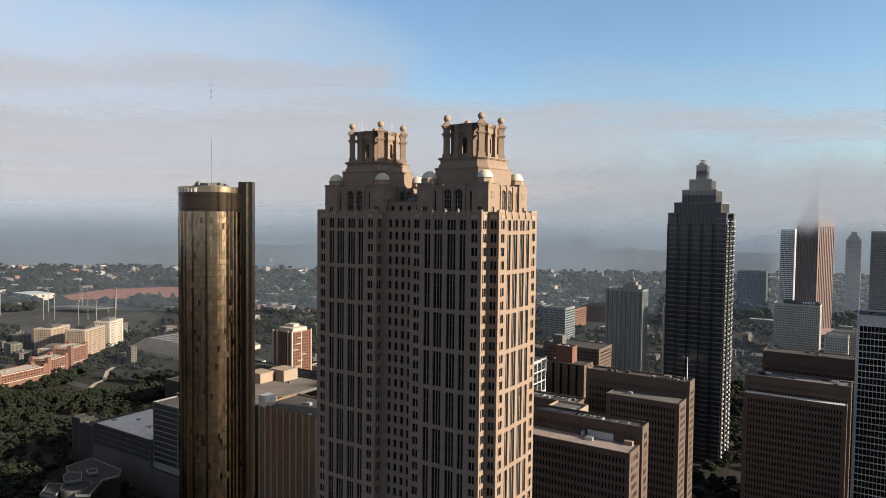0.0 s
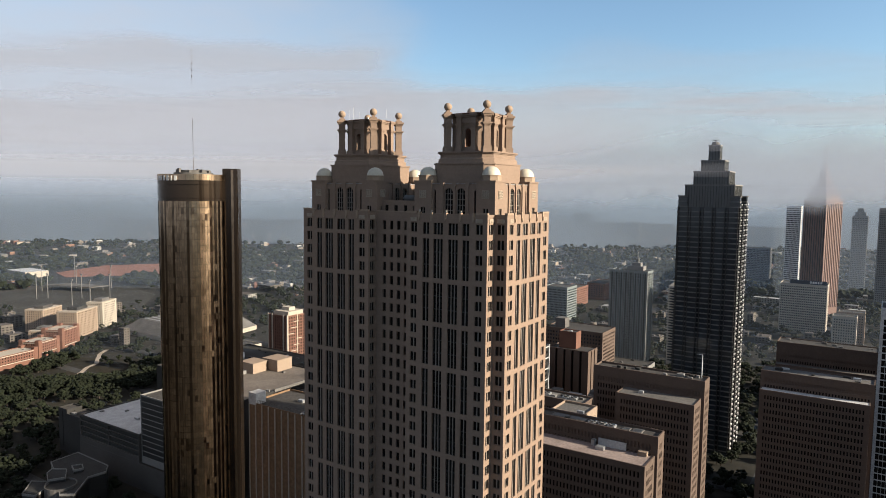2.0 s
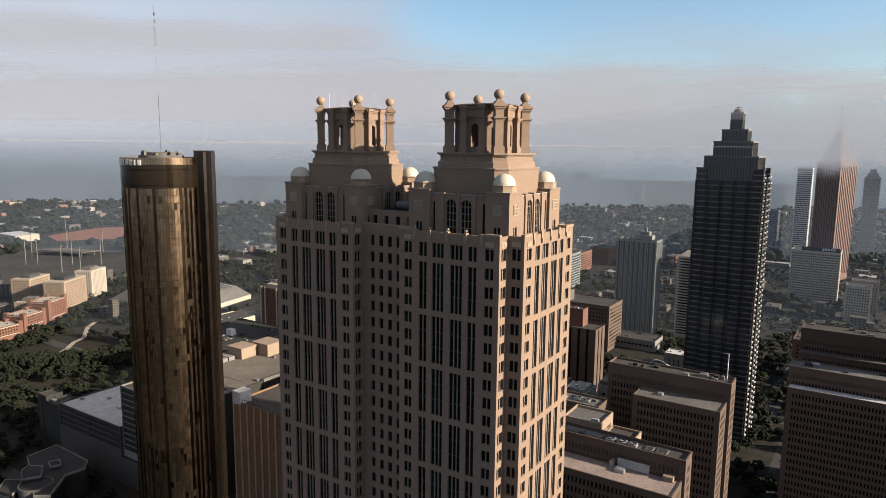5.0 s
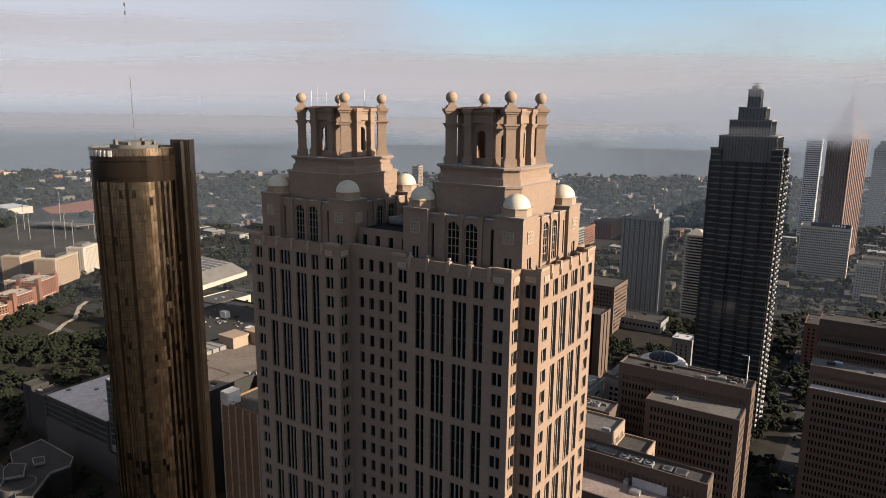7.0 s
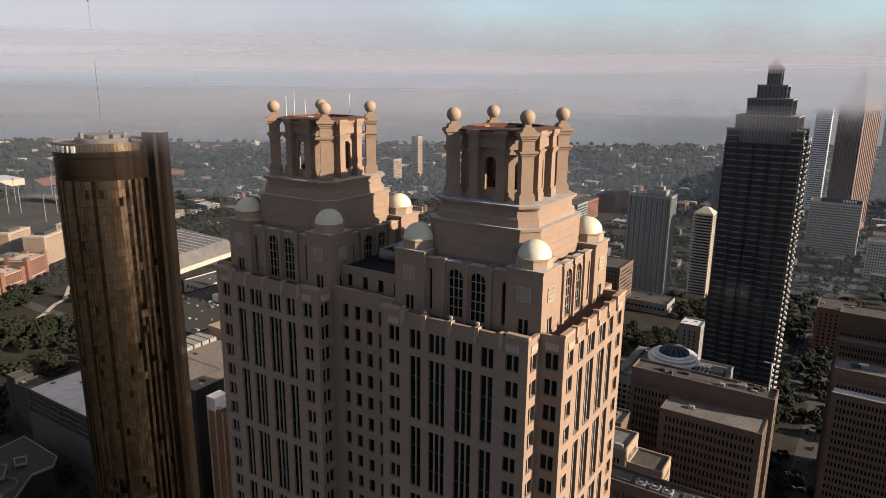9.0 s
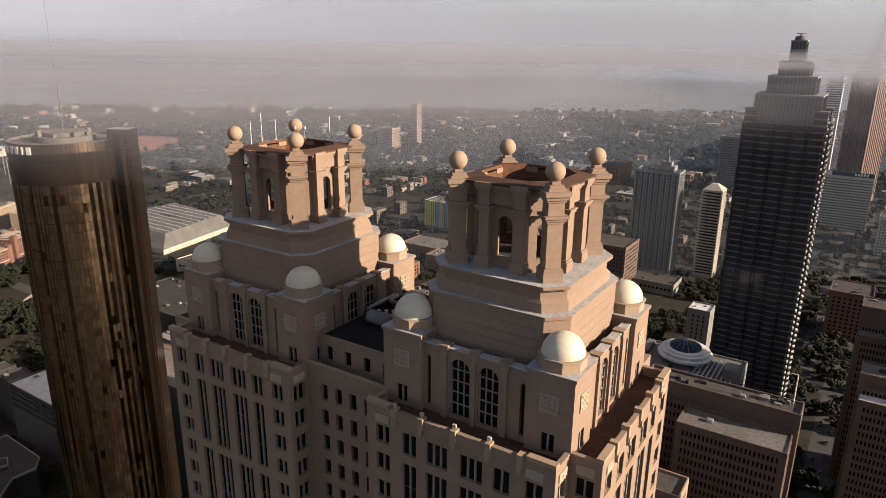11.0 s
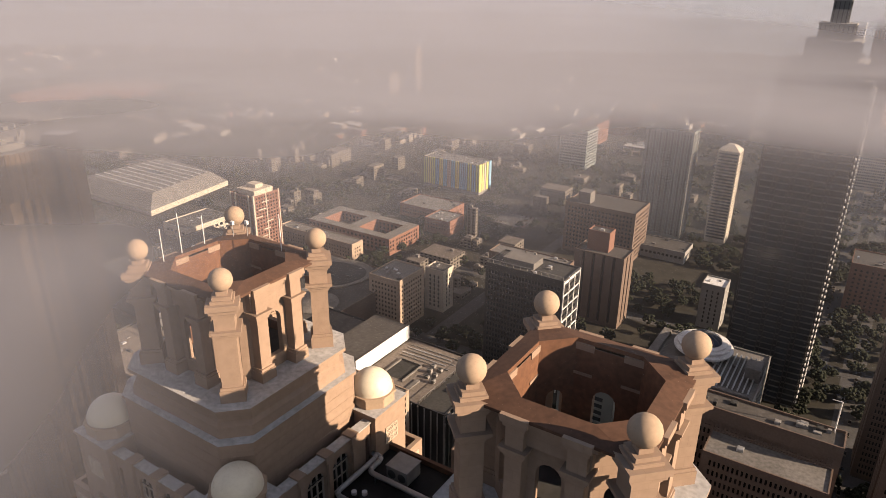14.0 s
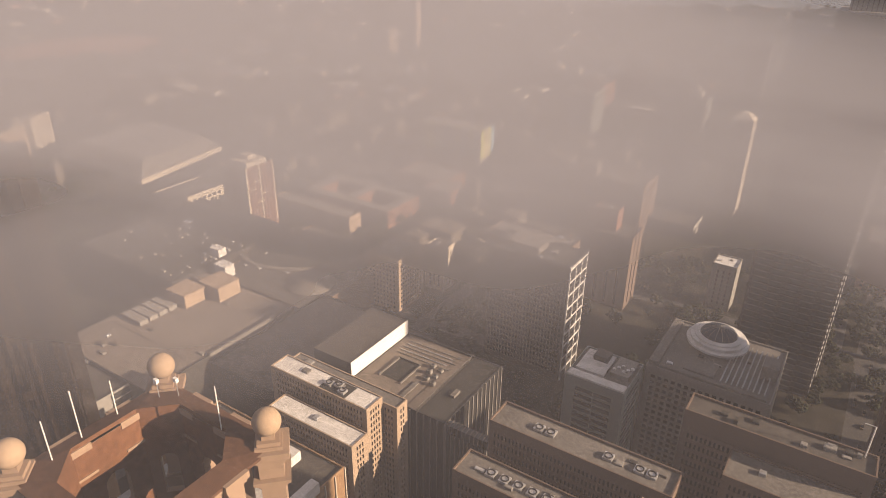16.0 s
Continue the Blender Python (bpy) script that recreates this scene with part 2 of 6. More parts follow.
def ashlar(m, width, height, depth=0.35):
    """Adds fine darker joints of a running bond to a wall material."""
    N, L = m.node_tree.nodes, m.node_tree.links
    b = N["Principled BSDF"]
    old = b.inputs["Base Color"].links[0].from_socket
    geo, sep, com = N.new("ShaderNodeNewGeometry"), N.new("ShaderNodeSeparateXYZ"), N.new("ShaderNodeCombineXYZ")
    add = N.new("ShaderNodeMath")
    L.new(geo.outputs["Position"], sep.inputs[0])
    L.new(sep.outputs[0], add.inputs[0])
    L.new(sep.outputs[1], add.inputs[1])
    L.new(add.outputs[0], com.inputs[0])
    L.new(sep.outputs[2], com.inputs[1])
    br = N.new("ShaderNodeTexBrick")
    br.inputs["Scale"].default_value = 1.0
    br.inputs["Brick Width"].default_value, br.inputs["Row Height"].default_value = width, height
    br.inputs["Mortar Size"].default_value, br.inputs["Mortar Smooth"].default_value = 0.03, 0.4
    br.inputs["Color1"].default_value, br.inputs["Color2"].default_value = (1, 1, 1, 1), (0.94, 0.945, 0.95, 1)
    br.inputs["Mortar"].default_value = (1 - depth, 1 - depth, 1 - depth, 1)
    L.new(com.outputs[0], br.inputs["Vector"])
    mm = N.new("ShaderNodeMix")
    mm.data_type, mm.blend_type = "RGBA", "MULTIPLY"
    mm.inputs[0].default_value = 1.0
    L.new(old, mm.inputs[6])
    L.new(br.outputs["Color"], mm.inputs[7])
    L.new(mm.outputs[2], b.inputs["Base Color"])


ashlar(STONE, 1.9, 1.005, 0.12)
ashlar(CONCRETE, 3.5, 3.9, 0.2)


# ---- mesh building ----
class Shape:
    """Collects vertices, faces and material slots for one mesh."""

    def __init__(self):
        self.v, self.f, self.s = [], [], []

    def poly(self, pts, slot=0):
        n = len(self.v)
        self.v.extend(tuple(p) for p in pts)
        self.f.append(tuple(range(n, n + len(pts))))
        self.s.append(slot)

    def box(self, x0, x1, y0, y1, z0, z1, slot=0, top=None):
        n = len(self.v)
        self.v += [(x0, y0, z0), (x1, y0, z0), (x1, y1, z0), (x0, y1, z0), (x0, y0, z1), (x1, y0, z1), (x1, y1, z1), (x0, y1, z1)]
        for q in ((0, 1, 5, 4), (1, 2, 6, 5), (2, 3, 7, 6), (3, 0, 4, 7), (3, 2, 1, 0), (4, 5, 6, 7)):
            self.f.append(tuple(n + i for i in q))
            self.s.append(slot)
        if top is not None:
            self.s[-1] = top

    def obox(self, c, ux, hw, hd, z0, z1, slot=0):
        """A box turned so that its width runs along ux."""
        uy = (-ux[1], ux[0])
        p = [(c[0] + a * hw * ux[0] + b * hd * uy[0], c[1] + a * hw * ux[1] + b * hd * uy[1]) for a, b in ((-1, -1), (1, -1), (1, 1), (-1, 1))]
        self.prism(p, z0, z1, slot)

    def prism(self, pts, z0, z1, slot=0, top=None, pts1=None):
        """Extrudes a counter-clockwise plan from z0 to z1, optionally to another plan."""
        n, k = len(self.v), len(pts)
        self.v += [(x, y, z0) for x, y in pts] + [(x, y, z1) for x, y in (pts1 or pts)]
        for i in range(k):
            j = (i + 1) % k
            self.f.append((n + i, n + j, n + k + j, n + k + i))
            self.s.append(slot)
        self.f.append(tuple(n + i for i in reversed(range(k))))
        self.s.append(slot)
        self.f.append(tuple(n + k + i for i in range(k)))
        self.s.append(slot if top is None else top)

    def lathe(self, c, prof, seg=24, slot=0, turn=0.0):
        """Turns (radius, z) steps about an upright axis."""
        n = len(self.v)
        for r, z in prof:
            for i in range(seg):
                a = turn + 2 * math.pi * i / seg
                self.v.append((c[0] + r * math.cos(a), c[1] + r * math.sin(a), z))
        for k in range(len(prof) - 1):
            for i in range(seg):
                j = (i + 1) % seg
                self.f.append((n + k * seg + i, n + k * seg + j, n + (k + 1) * seg + j, n + (k + 1) * seg + i))
                self.s.append(slot)
        self.f.append(tuple(n + (len(prof) - 1) * seg + i for i in range(seg)))
        self.s.append(slot)

    def tube(self, a, b, r=0.1, seg=6, slot=0):
        a, b = Vector(a), Vector(b)
        q = (b - a).to_track_quat("Z", "Y")
        n = len(self.v)
        for p in (a, b):
            for i in range(seg):
                t = 2 * math.pi * i / seg
                self.v.append(tuple(p + q @ Vector((r * math.cos(t), r * math.sin(t), 0))))
        for i in range(seg):
            j = (i + 1) % seg
            self.f.append((n + i, n + j, n + seg + j, n + seg + i))
            self.s.append(slot)
        self.f.append(tuple(n + seg + i for i in range(seg)))
        self.s.append(slot)

    def mesh(self, name, mats, smooth=False):
        me = bpy.data.meshes.new(name)
        me.from_pydata(self.v, [], self.f)
        for m in mats:
            me.materials.append(m)
        me.polygons.foreach_set("material_index", np.array(self.s, dtype=np.int32))
        if smooth:
            me.polygons.foreach_set("use_smooth", np.ones(len(self.f), dtype=bool))
        me.update()
        return me


def thing(name, label, category, at=(0, 0, 0), group="", kind=""):
    ob = new(name)
    ob.location = at
    ob.empty_display_size = 1
    return tagged(ob, label, category, group, kind)


def part(name, shape, mats, parent=None, label="", smooth=False, kind=""):
    """Links a shape as one mesh object under a thing or under a part. Shapes are in world places."""
    mats = mats if isinstance(mats, (list, tuple)) else [mats]
    ob = new(name, shape.mesh(name, mats, smooth))
    if parent is not None:
        ob.parent = parent
        base = Vector((0, 0, 0))
        p = parent
        while p is not None:
            base += p.location
            p = p.parent
        ob.location = -base
    return tagged(ob, label, kind=kind)


def placed(name, me, parent, m):
    """A piece on shared mesh data, at a pose in the world."""
    ob = new(name, me)
    ob.parent = parent
    base = Vector((0, 0, 0))
    p = parent
    while p is not None:
        base += p.location
        p = p.parent
    ob.matrix_basis = Matrix.Translation(-base) @ m
    return ob


def facade(sh, p0, p1, z0, z1, cols, depth=0.45, slot=0):
    """A wall from p0 to p1 (outside on the right hand) with recessed openings: cols are (u0, u1, [(za, zb), ...]) in order.
    Returns the openings as (middle at the back of the reveal, direction, width, za, zb)."""
    d = Vector((p1[0] - p0[0], p1[1] - p0[1]))
    w = d.length
    d /= w
    nrm = Vector((d.y, -d.x))

    def at(u, z, k=0.0):
        return (p0[0] + d.x * u - nrm.x * k, p0[1] + d.y * u - nrm.y * k, z)

    def quad(u0, u1, a, b):
        if u1 - u0 > 1e-4 and b - a > 1e-4:
            sh.poly([at(u0, a), at(u1, a), at(u1, b), at(u0, b)], slot)

    holes = []
    last = 0.0
    for u0, u1, rows in cols:
        quad(last, u0, z0, z1)
        zz = z0
        for a, b in sorted(rows):
            quad(u0, u1, zz, a)
            sh.poly([at(u0, a), at(u1, a), at(u1, a, depth), at(u0, a, depth)], slot)
            sh.poly([at(u0, b, depth), at(u1, b, depth), at(u1, b), at(u0, b)], slot)
            sh.poly([at(u0, a, depth), at(u0, b, depth), at(u0, b), at(u0, a)], slot)
            sh.poly([at(u1, a), at(u1, b), at(u1, b, depth), at(u1, a, depth)], slot)
            holes.append((at((u0 + u1) / 2, 0, depth), d, u1 - u0, a, b))
            zz = b
        quad(u0, u1, zz, z1)
        last = u1
    quad(last, w, z0, z1)
    return holes


def pane_in(sh, hole, slot=0, back=0.0):
    c, d, w, a, b = hole
    n = Vector((d.y, -d.x))
    x, y = c[0] - n.x * back, c[1] - n.y * back
    h = w / 2
    sh.poly([(x - d.x * h, y - d.y * h, a), (x + d.x * h, y + d.y * h, a), (x + d.x * h, y + d.y * h, b), (x - d.x * h, y - d.y * h, b)], slot)


def bars_in(sh, hole, lights, rows=1, slot=1, t=0.075, deep=0.16):
    """Mullions and transoms standing in front of a pane."""
    c, d, w, a, b = hole
    n = Vector((d.y, -d.x))
    for i in range(lights + 1):
        u = -w / 2 + t + (w - 2 * t) * i / lights
        sh.obox((c[0] + d.x * u + n.x * deep / 2, c[1] + d.y * u + n.y * deep / 2), d, t, deep / 2, a, b, slot)
    for k in range(1, rows):
        z = a + (b - a) * k / rows
        sh.obox((c[0] + n.x * deep / 3, c[1] + n.y * deep / 3), d, w / 2, deep / 3, z - t, z + t, slot)


def window_piece(cache, hole, lights, rows, parent, name="window"):
    """One window as an object of its own on shared mesh data: pane, stone mullions, thin metal transoms."""
    c, d, w, a, b = hole
    key = (round(w, 2), round(b - a, 2), lights, rows)
    if key not in cache:
        sh = Shape()
        local = ((0, 0, 0), Vector((1, 0)), w, 0.0, b - a)
        pane_in(sh, local)
        stone_bars(sh, local, lights, rows)
        cache[key] = sh.mesh(name, [GLASS, MULLION, BLACK])
    m = Matrix.Translation((c[0], c[1], a)) @ Matrix.Rotation(math.atan2(d.y, d.x), 4, "Z")
    return placed(name, cache[key], parent, m)


def stone_bars(sh, hole, lights, rows):
    c, d, w, a, b = hole
    n = Vector((d.y, -d.x))
    for i in range(1, lights):
        u = -w / 2 + w * i / lights
        sh.obox((c[0] + d.x * u + n.x * 0.15, c[1] + d.y * u + n.y * 0.15), d, 0.1, 0.15, a, b, 1)
    for k in range(1, rows):
        z = a + (b - a) * k / rows
        sh.obox((c[0] + n.x * 0.04, c[1] + n.y * 0.04), d, w / 2, 0.04, z - 0.12, z + 0.12, 2)


def chamfered(cx, cy, half, cut):
    h, k = half, half - cut
    return [(cx - k, cy - h), (cx + k, cy - h), (cx + h, cy - k), (cx + h, cy + k), (cx + k, cy + h), (cx - k, cy + h), (cx - h, cy + k), (cx - h, cy - k)]


def square(cx, cy, h):
    return [(cx - h, cy - h), (cx + h, cy - h), (cx + h, cy + h), (cx - h, cy + h)]


def arch_wall(sh, p0, p1, z0, z1, thick, openings, slot=0, seg=8, back=None):
    """A thick wall from p0 to p1 with round-headed openings through it: (u middle, width, sill, springing)."""
    rear = slot if back is None else back
    d = Vector((p1[0] - p0[0], p1[1] - p0[1]))
    w = d.length
    d /= w
    n = Vector((d.y, -d.x))

    def at(u, z, k):
        return (p0[0] + d.x * u - n.x * k, p0[1] + d.y * u - n.y * k, z)

    def slab(u0, u1, a, b):
        sh.poly([at(u0, a, 0), at(u1, a, 0), at(u1, b, 0), at(u0, b, 0)], slot)
        sh.poly([at(u1, a, thick), at(u0, a, thick), at(u0, b, thick), at(u1, b, thick)], rear)

    last = 0.0
    for um, ow, sill, spring in openings:
        u0, u1, r = um - ow / 2, um + ow / 2, ow / 2
        slab(last, u0, z0, z1)
        slab(u0, u1, z0, sill)
        sh.poly([at(u0, sill, 0), at(u1, sill, 0), at(u1, sill, thick), at(u0, sill, thick)], slot)
        sh.poly([at(u0, sill, thick), at(u0, spring, thick), at(u0, spring, 0), at(u0, sill, 0)], slot)
        sh.poly([at(u1, sill, 0), at(u1, spring, 0), at(u1, spring, thick), at(u1, sill, thick)], slot)
        for i in range(seg):
            a0, a1 = math.pi * (1 - i / seg), math.pi * (1 - (i + 1) / seg)
            ua, za = um + r * math.cos(a0), spring + r * math.sin(a0)
            ub, zb = um + r * math.cos(a1), spring + r * math.sin(a1)
            sh.poly([at(ua, za, 0), at(ub, zb, 0), at(ub, z1, 0), at(ua, z1, 0)], slot)
            sh.poly([at(ub, zb, thick), at(ua, za, thick), at(ua, z1, thick), at(ub, z1, thick)], rear)
            sh.poly([at(ua, za, 0), at(ua, za, thick), at(ub, zb, thick), at(ub, zb, 0)], slot)
        last = u1
    slab(last, w, z0, z1)
    sh.poly([at(0, z1, 0), at(w, z1, 0), at(w, z1, thick), at(0, z1, thick)], slot)


# ---- ground ----
def make_ground():
    sh = Shape()
    ring = [(4700 * math.cos(2 * math.pi * i / 96) - 120, 4700 * math.sin(2 * math.pi * i / 96) + 180) for i in range(96)]
    sh.poly([(x, y, GZ) for x, y in ring])
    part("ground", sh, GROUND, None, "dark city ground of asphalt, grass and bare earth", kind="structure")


make_ground()

# ---- the twin-crowned tower ----
CR, CL, CY, ARM, REACH = -112.1, -151.5, 188.7, 12.85, 16.6
PARAPET, TERRACE = 205.4, 204.1
ROW0, FLOOR = 201.5, 4.02
KINDS = {}

tower = thing("office_tower", "sandstone office tower with twin lantern crowns and cream domes", "skyscraper", ((CR + CL) / 2, CY, GZ))


def tower_shaft():
    walls, panes = Shape(), Shape()
    a, r = ARM, REACH
    plan = [(CL - a, CY - r), (CL + a, CY - r), (CL + a, CY - a), (CR - a, CY - a), (CR - a, CY - r), (CR + a, CY - r), (CR + a, CY - a), (CR + r, CY - a),
            (CR + r, CY + a), (CR + a, CY + a), (CR + a, CY + r), (CR - a, CY + r), (CR - a, CY + a), (CL + a, CY + a), (CL + a, CY + r), (CL - a, CY + r),
            (CL - a, CY + a), (CL - r, CY + a), (CL - r, CY - a), (CL - a, CY - a)]
    rows = [(ROW0 - FLOOR * k - 1.25, ROW0 - FLOOR * k + 1.25) for k in range(47)]
    strips = [(199.75, 202.9)] + [(198.55 - 12.06 * k - 10.75, 198.55 - 12.06 * k) for k in range(15)]
    for i, p in enumerate(plan):
        q = plan[(i + 1) % len(plan)]
        w = math.hypot(q[0] - p[0], q[1] - p[1])
        if w > 20:
            m = w / 2
            cols = [(m + u0, m + u1, rr) for u0, u1, rr in ((-11.45, -9.35, rows), (-7.4, -5.3, strips), (-3.9, -0.85, strips), (0.85, 3.9, strips), (5.3, 7.4, strips), (9.35, 11.45, rows))]
        elif w > 8:
            cols = [(w / 2 + 2.6 * (k - 1.5) - 0.6, w / 2 + 2.6 * (k - 1.5) + 0.6, rows) for k in range(4)]
        else:
            cols = [(w / 2 - 1.05, w / 2 + 1.05, rows)]
        holes = facade(walls, p, q, GZ, PARAPET, cols, 0.5)
        if w > 20 or w < 8:
            d = (Vector(q) - Vector(p)) / w
            for u in ((w / 2 - 10.4, w / 2 + 10.4) if w > 20 else (w / 2,)):
                for e in (-0.5, 0.5):
                    c = Vector(p) + d * (u + e) + Vector((d.y, -d.x)) * 0.04
                    lattice(tower, c, d, 0.95, 203.75)
        seen = i in (0, 1, 2, 4, 5, 6, 7)
        for h in holes:
            wide, tall = h[2], h[4] - h[3]
            lights = 3 if wide > 2.5 else (2 if wide > 1.8 else 1)
            nr = 1 if tall < 4 else 3
            if seen and h[3] > 158:
                window_piece(KINDS, h, lights, nr, tower)
            else:
                pane_in(panes, h)
                if seen and h[3] > 90:
                    stone_bars(panes, h, lights, nr)
    # parapet's back and coping, terrace
    n = len(plan)
    inner = []
    for i, p in enumerate(plan):
        o, q = Vector(plan[i - 1]), Vector(plan[(i + 1) % n])
        d0, d1 = (Vector(p) - o).normalized(), (q - Vector(p)).normalized()
        inner.append((p[0] - 0.6 * (d0.y + d1.y), p[1] + 0.6 * (d0.x + d1.x)))
    for i in range(n):
        j = (i + 1) % n
        A, B, C, D = plan[i], plan[j], inner[j], inner[i]
        walls.poly([(*A, PARAPET), (*B, PARAPET), (*C, PARAPET), (*D, PARAPET)])
        walls.poly([(*D, PARAPET), (*C, PARAPET), (*C, TERRACE), (*D, TERRACE)])
    part("shaft_wall", walls, STONE, tower)
    floor = Shape()
    floor.poly([(*p, TERRACE) for p in inner])
    part("terrace", floor, RUST, tower, "brown paved roof terrace")
    part("window_panes", panes, [GLASS_I, MULLION, BLACK], tower, kind="stuff")
    # scroll blocks along the parapets of the broad faces
    def block(*boxes):
        sh = Shape()
        for bx in boxes:
            sh.box(*bx)
        part("parapet_block", sh, STONE_PALE, tower)

    yf, xr = CY - REACH, CR + REACH
    for c in (CL, CR):
        for u in (-8.6, -4.6, 0, 4.6, 8.6):
            block((c + u - 0.35, c + u + 0.35, yf - 0.25, yf + 0.75, PARAPET - 1.4, PARAPET + 0.3), (c + u - 0.22, c + u + 0.22, yf - 0.4, yf + 0.3, PARAPET - 2.0, PARAPET - 1.0))
        for sx in (-1, 1):
            x = c + sx * (ARM - 1.7)
            block((x - 1.75, x + 1.75, yf - 0.12, yf + 0.75, PARAPET + 0.004, PARAPET + 0.5))
    for u in (-8.6, -4.6, 0, 4.6, 8.6):
        block((xr - 0.75, xr + 0.25, CY + u - 0.35, CY + u + 0.35, PARAPET - 1.4, PARAPET + 0.55), (xr - 0.3, xr + 0.4, CY + u - 0.22, CY + u + 0.22, PARAPET - 2.0, PARAPET - 1.0))
    for sy in (-1, 1):
        y = CY + sy * (ARM - 1.7)
        block((xr - 0.75, xr + 0.12, y - 1.75, y + 1.75, PARAPET + 0.004, PARAPET + 0.5))


def lattice(parent, c, d, size, z):
    """A square stone screen of crossing bars and rings in a frame."""
    key = ("lattice", size)
    if key not in KINDS:
        sh = Shape()
        h = size / 2
        for k in range(4):
            u = -h + size * k / 3
            sh.box(u - 0.07, u + 0.07, -0.09, 0.09, -h, h)
            sh.box(-h, h, -0.085, 0.085, u - 0.07, u + 0.07)
        for i in range(3):
            for k in range(3):
                cx, cz = -h + size * (i + 0.5) / 3, -h + size * (k + 0.5) / 3
                g = size / 6
                for s in (1, -1):
                    sh.tube((cx - g, -0.05, cz - s * g), (cx + g, -0.05, cz + s * g), 0.07, 4)
        sh.poly([(-h, 0.06, -h), (h, 0.06, -h), (h, 0.06, h), (-h, 0.06, h)], 1)
        KINDS[key] = sh.mesh("lattice_panel", [GRILLE, STONE])
    m = Matrix.Translation((c[0], c[1], z)) @ Matrix.Rotation(math.atan2(d[1], d[0]), 4, "Z")
    placed("lattice_panel", KINDS[key], parent, m)


def tower_drum(cx):
    """The second stage: corner piers with domes, arched screens between, a sunken roof behind."""
    top, scr = 214.2, 213.4
    b, pi = 12.9, 7.2
    roof = Shape()
    roof.poly([(x, y, 211.2) for x, y in square(cx, CY, 12.0)])
    part("sunken_roof", roof, DARKROOF, tower)
    for sx in (-1, 1):
        for sy in (-1, 1):
            x0, x1 = sorted((cx + sx * pi, cx + sx * b))
            y0, y1 = sorted((CY + sy * pi, CY + sy * b))
            sh = Shape()
            pts = [(x0, y0), (x1, y0), (x1, y1), (x0, y1)]
            mid = (x1 - x0) / 2
            for i in range(4):
                p, q = pts[i], pts[(i + 1) % 4]
                holes = facade(sh, p, q, TERRACE, top, [(mid - 0.8, mid + 0.8, [(204.5, 206.9)])], 0.4)
                for h in holes:
                    window_piece(KINDS, h, 2, 1, tower)
                d = Vector((q[0] - p[0], q[1] - p[1])).normalized()
                c = ((p[0] + q[0]) / 2 + d.y * 0.05, (p[1] + q[1]) / 2 - d.x * 0.05)
                lattice(tower, c, d, 2.1, 210.6)
            sh.prism([(x0 - 0.2, y0 - 0.2), (x1 + 0.2, y0 - 0.2), (x1 + 0.2, y1 + 0.2), (x0 - 0.2, y1 + 0.2)], top - 0.25, top + 0.15, 0, 1)
            part("corner_pier", sh, [STONE, LEDGE], tower)
            # dome on an eight-sided drum
            dx, dy = cx + sx * 10.15, CY + sy * 10.15
            base = Shape()
            base.lathe((dx, dy), [(2.7, top + 0.15), (2.7, top + 1.35), (2.9, top + 1.4), (2.9, top + 1.6), (2.4, top + 1.62)], 8, 0, math.pi / 8)
            dome_base = part("dome_base", base, STONE_PALE, tower)
            dm = Shape()
            dm.lathe((dx, dy), [(2.45 * math.cos(t), top + 1.6 + 2.4 * math.sin(t)) for t in [math.pi / 2 * i / 10 for i in range(10)]] + [(0.05, top + 4.01)], 28)
            part("dome", dm, DOME, dome_base, "smooth cream dome", True)
    # arched screens on the four sides
    for k in range(4):
        ca, sa = round(math.cos(k * math.pi / 2)), round(math.sin(k * math.pi / 2))

        def turn(u, v):
            return (cx + ca * u - sa * v, CY + sa * u + ca * v)

        sh = Shape()
        p, q = turn(-pi, -12.2), turn(pi, -12.2)
        arch_wall(sh, p, q, TERRACE, scr, 0.9, [(0.75, 0.6, 205.0, 211.4), (pi - 1.95, 2.75, 204.6, 210.9), (pi + 1.95, 2.75, 204.6, 210.9), (2 * pi - 0.75, 0.6, 205.0, 211.4)])
        d = (ca, sa)
        for u in (-4.1, 0, 4.1):
            sh.obox(turn(u, -12.25), d, 0.42 if u else 0.28, 0.3, TERRACE, scr - 0.6)
            sh.obox(turn(u, -11.8), d, 0.6, 0.75, scr - 0.6, scr + 0.35)
        part("arched_screen", sh, STONE, tower)
        cap = Shape()
        cap.obox(turn(0, -11.75), d, pi, 0.62, scr, scr + 0.12)
        part("screen_coping", cap, LEDGE, tower)
        for u, w, s, t in ((-1.95, 2.75, 204.6, 210.9), (1.95, 2.75, 204.6, 210.9), (-pi + 0.75, 0.6, 205, 211.4), (pi - 0.75, 0.6, 205, 211.4)):
            gl = Shape()
            c = turn(u, -11.75)
            hole = ((c[0], c[1], 0), Vector(d), w, s, t + w / 2)
            pane_in(gl, hole)
            if w > 1:
                bars_in(gl, hole, 3, 5, 1)
            part("arched_window", gl, [GLASS, MULLION], tower)


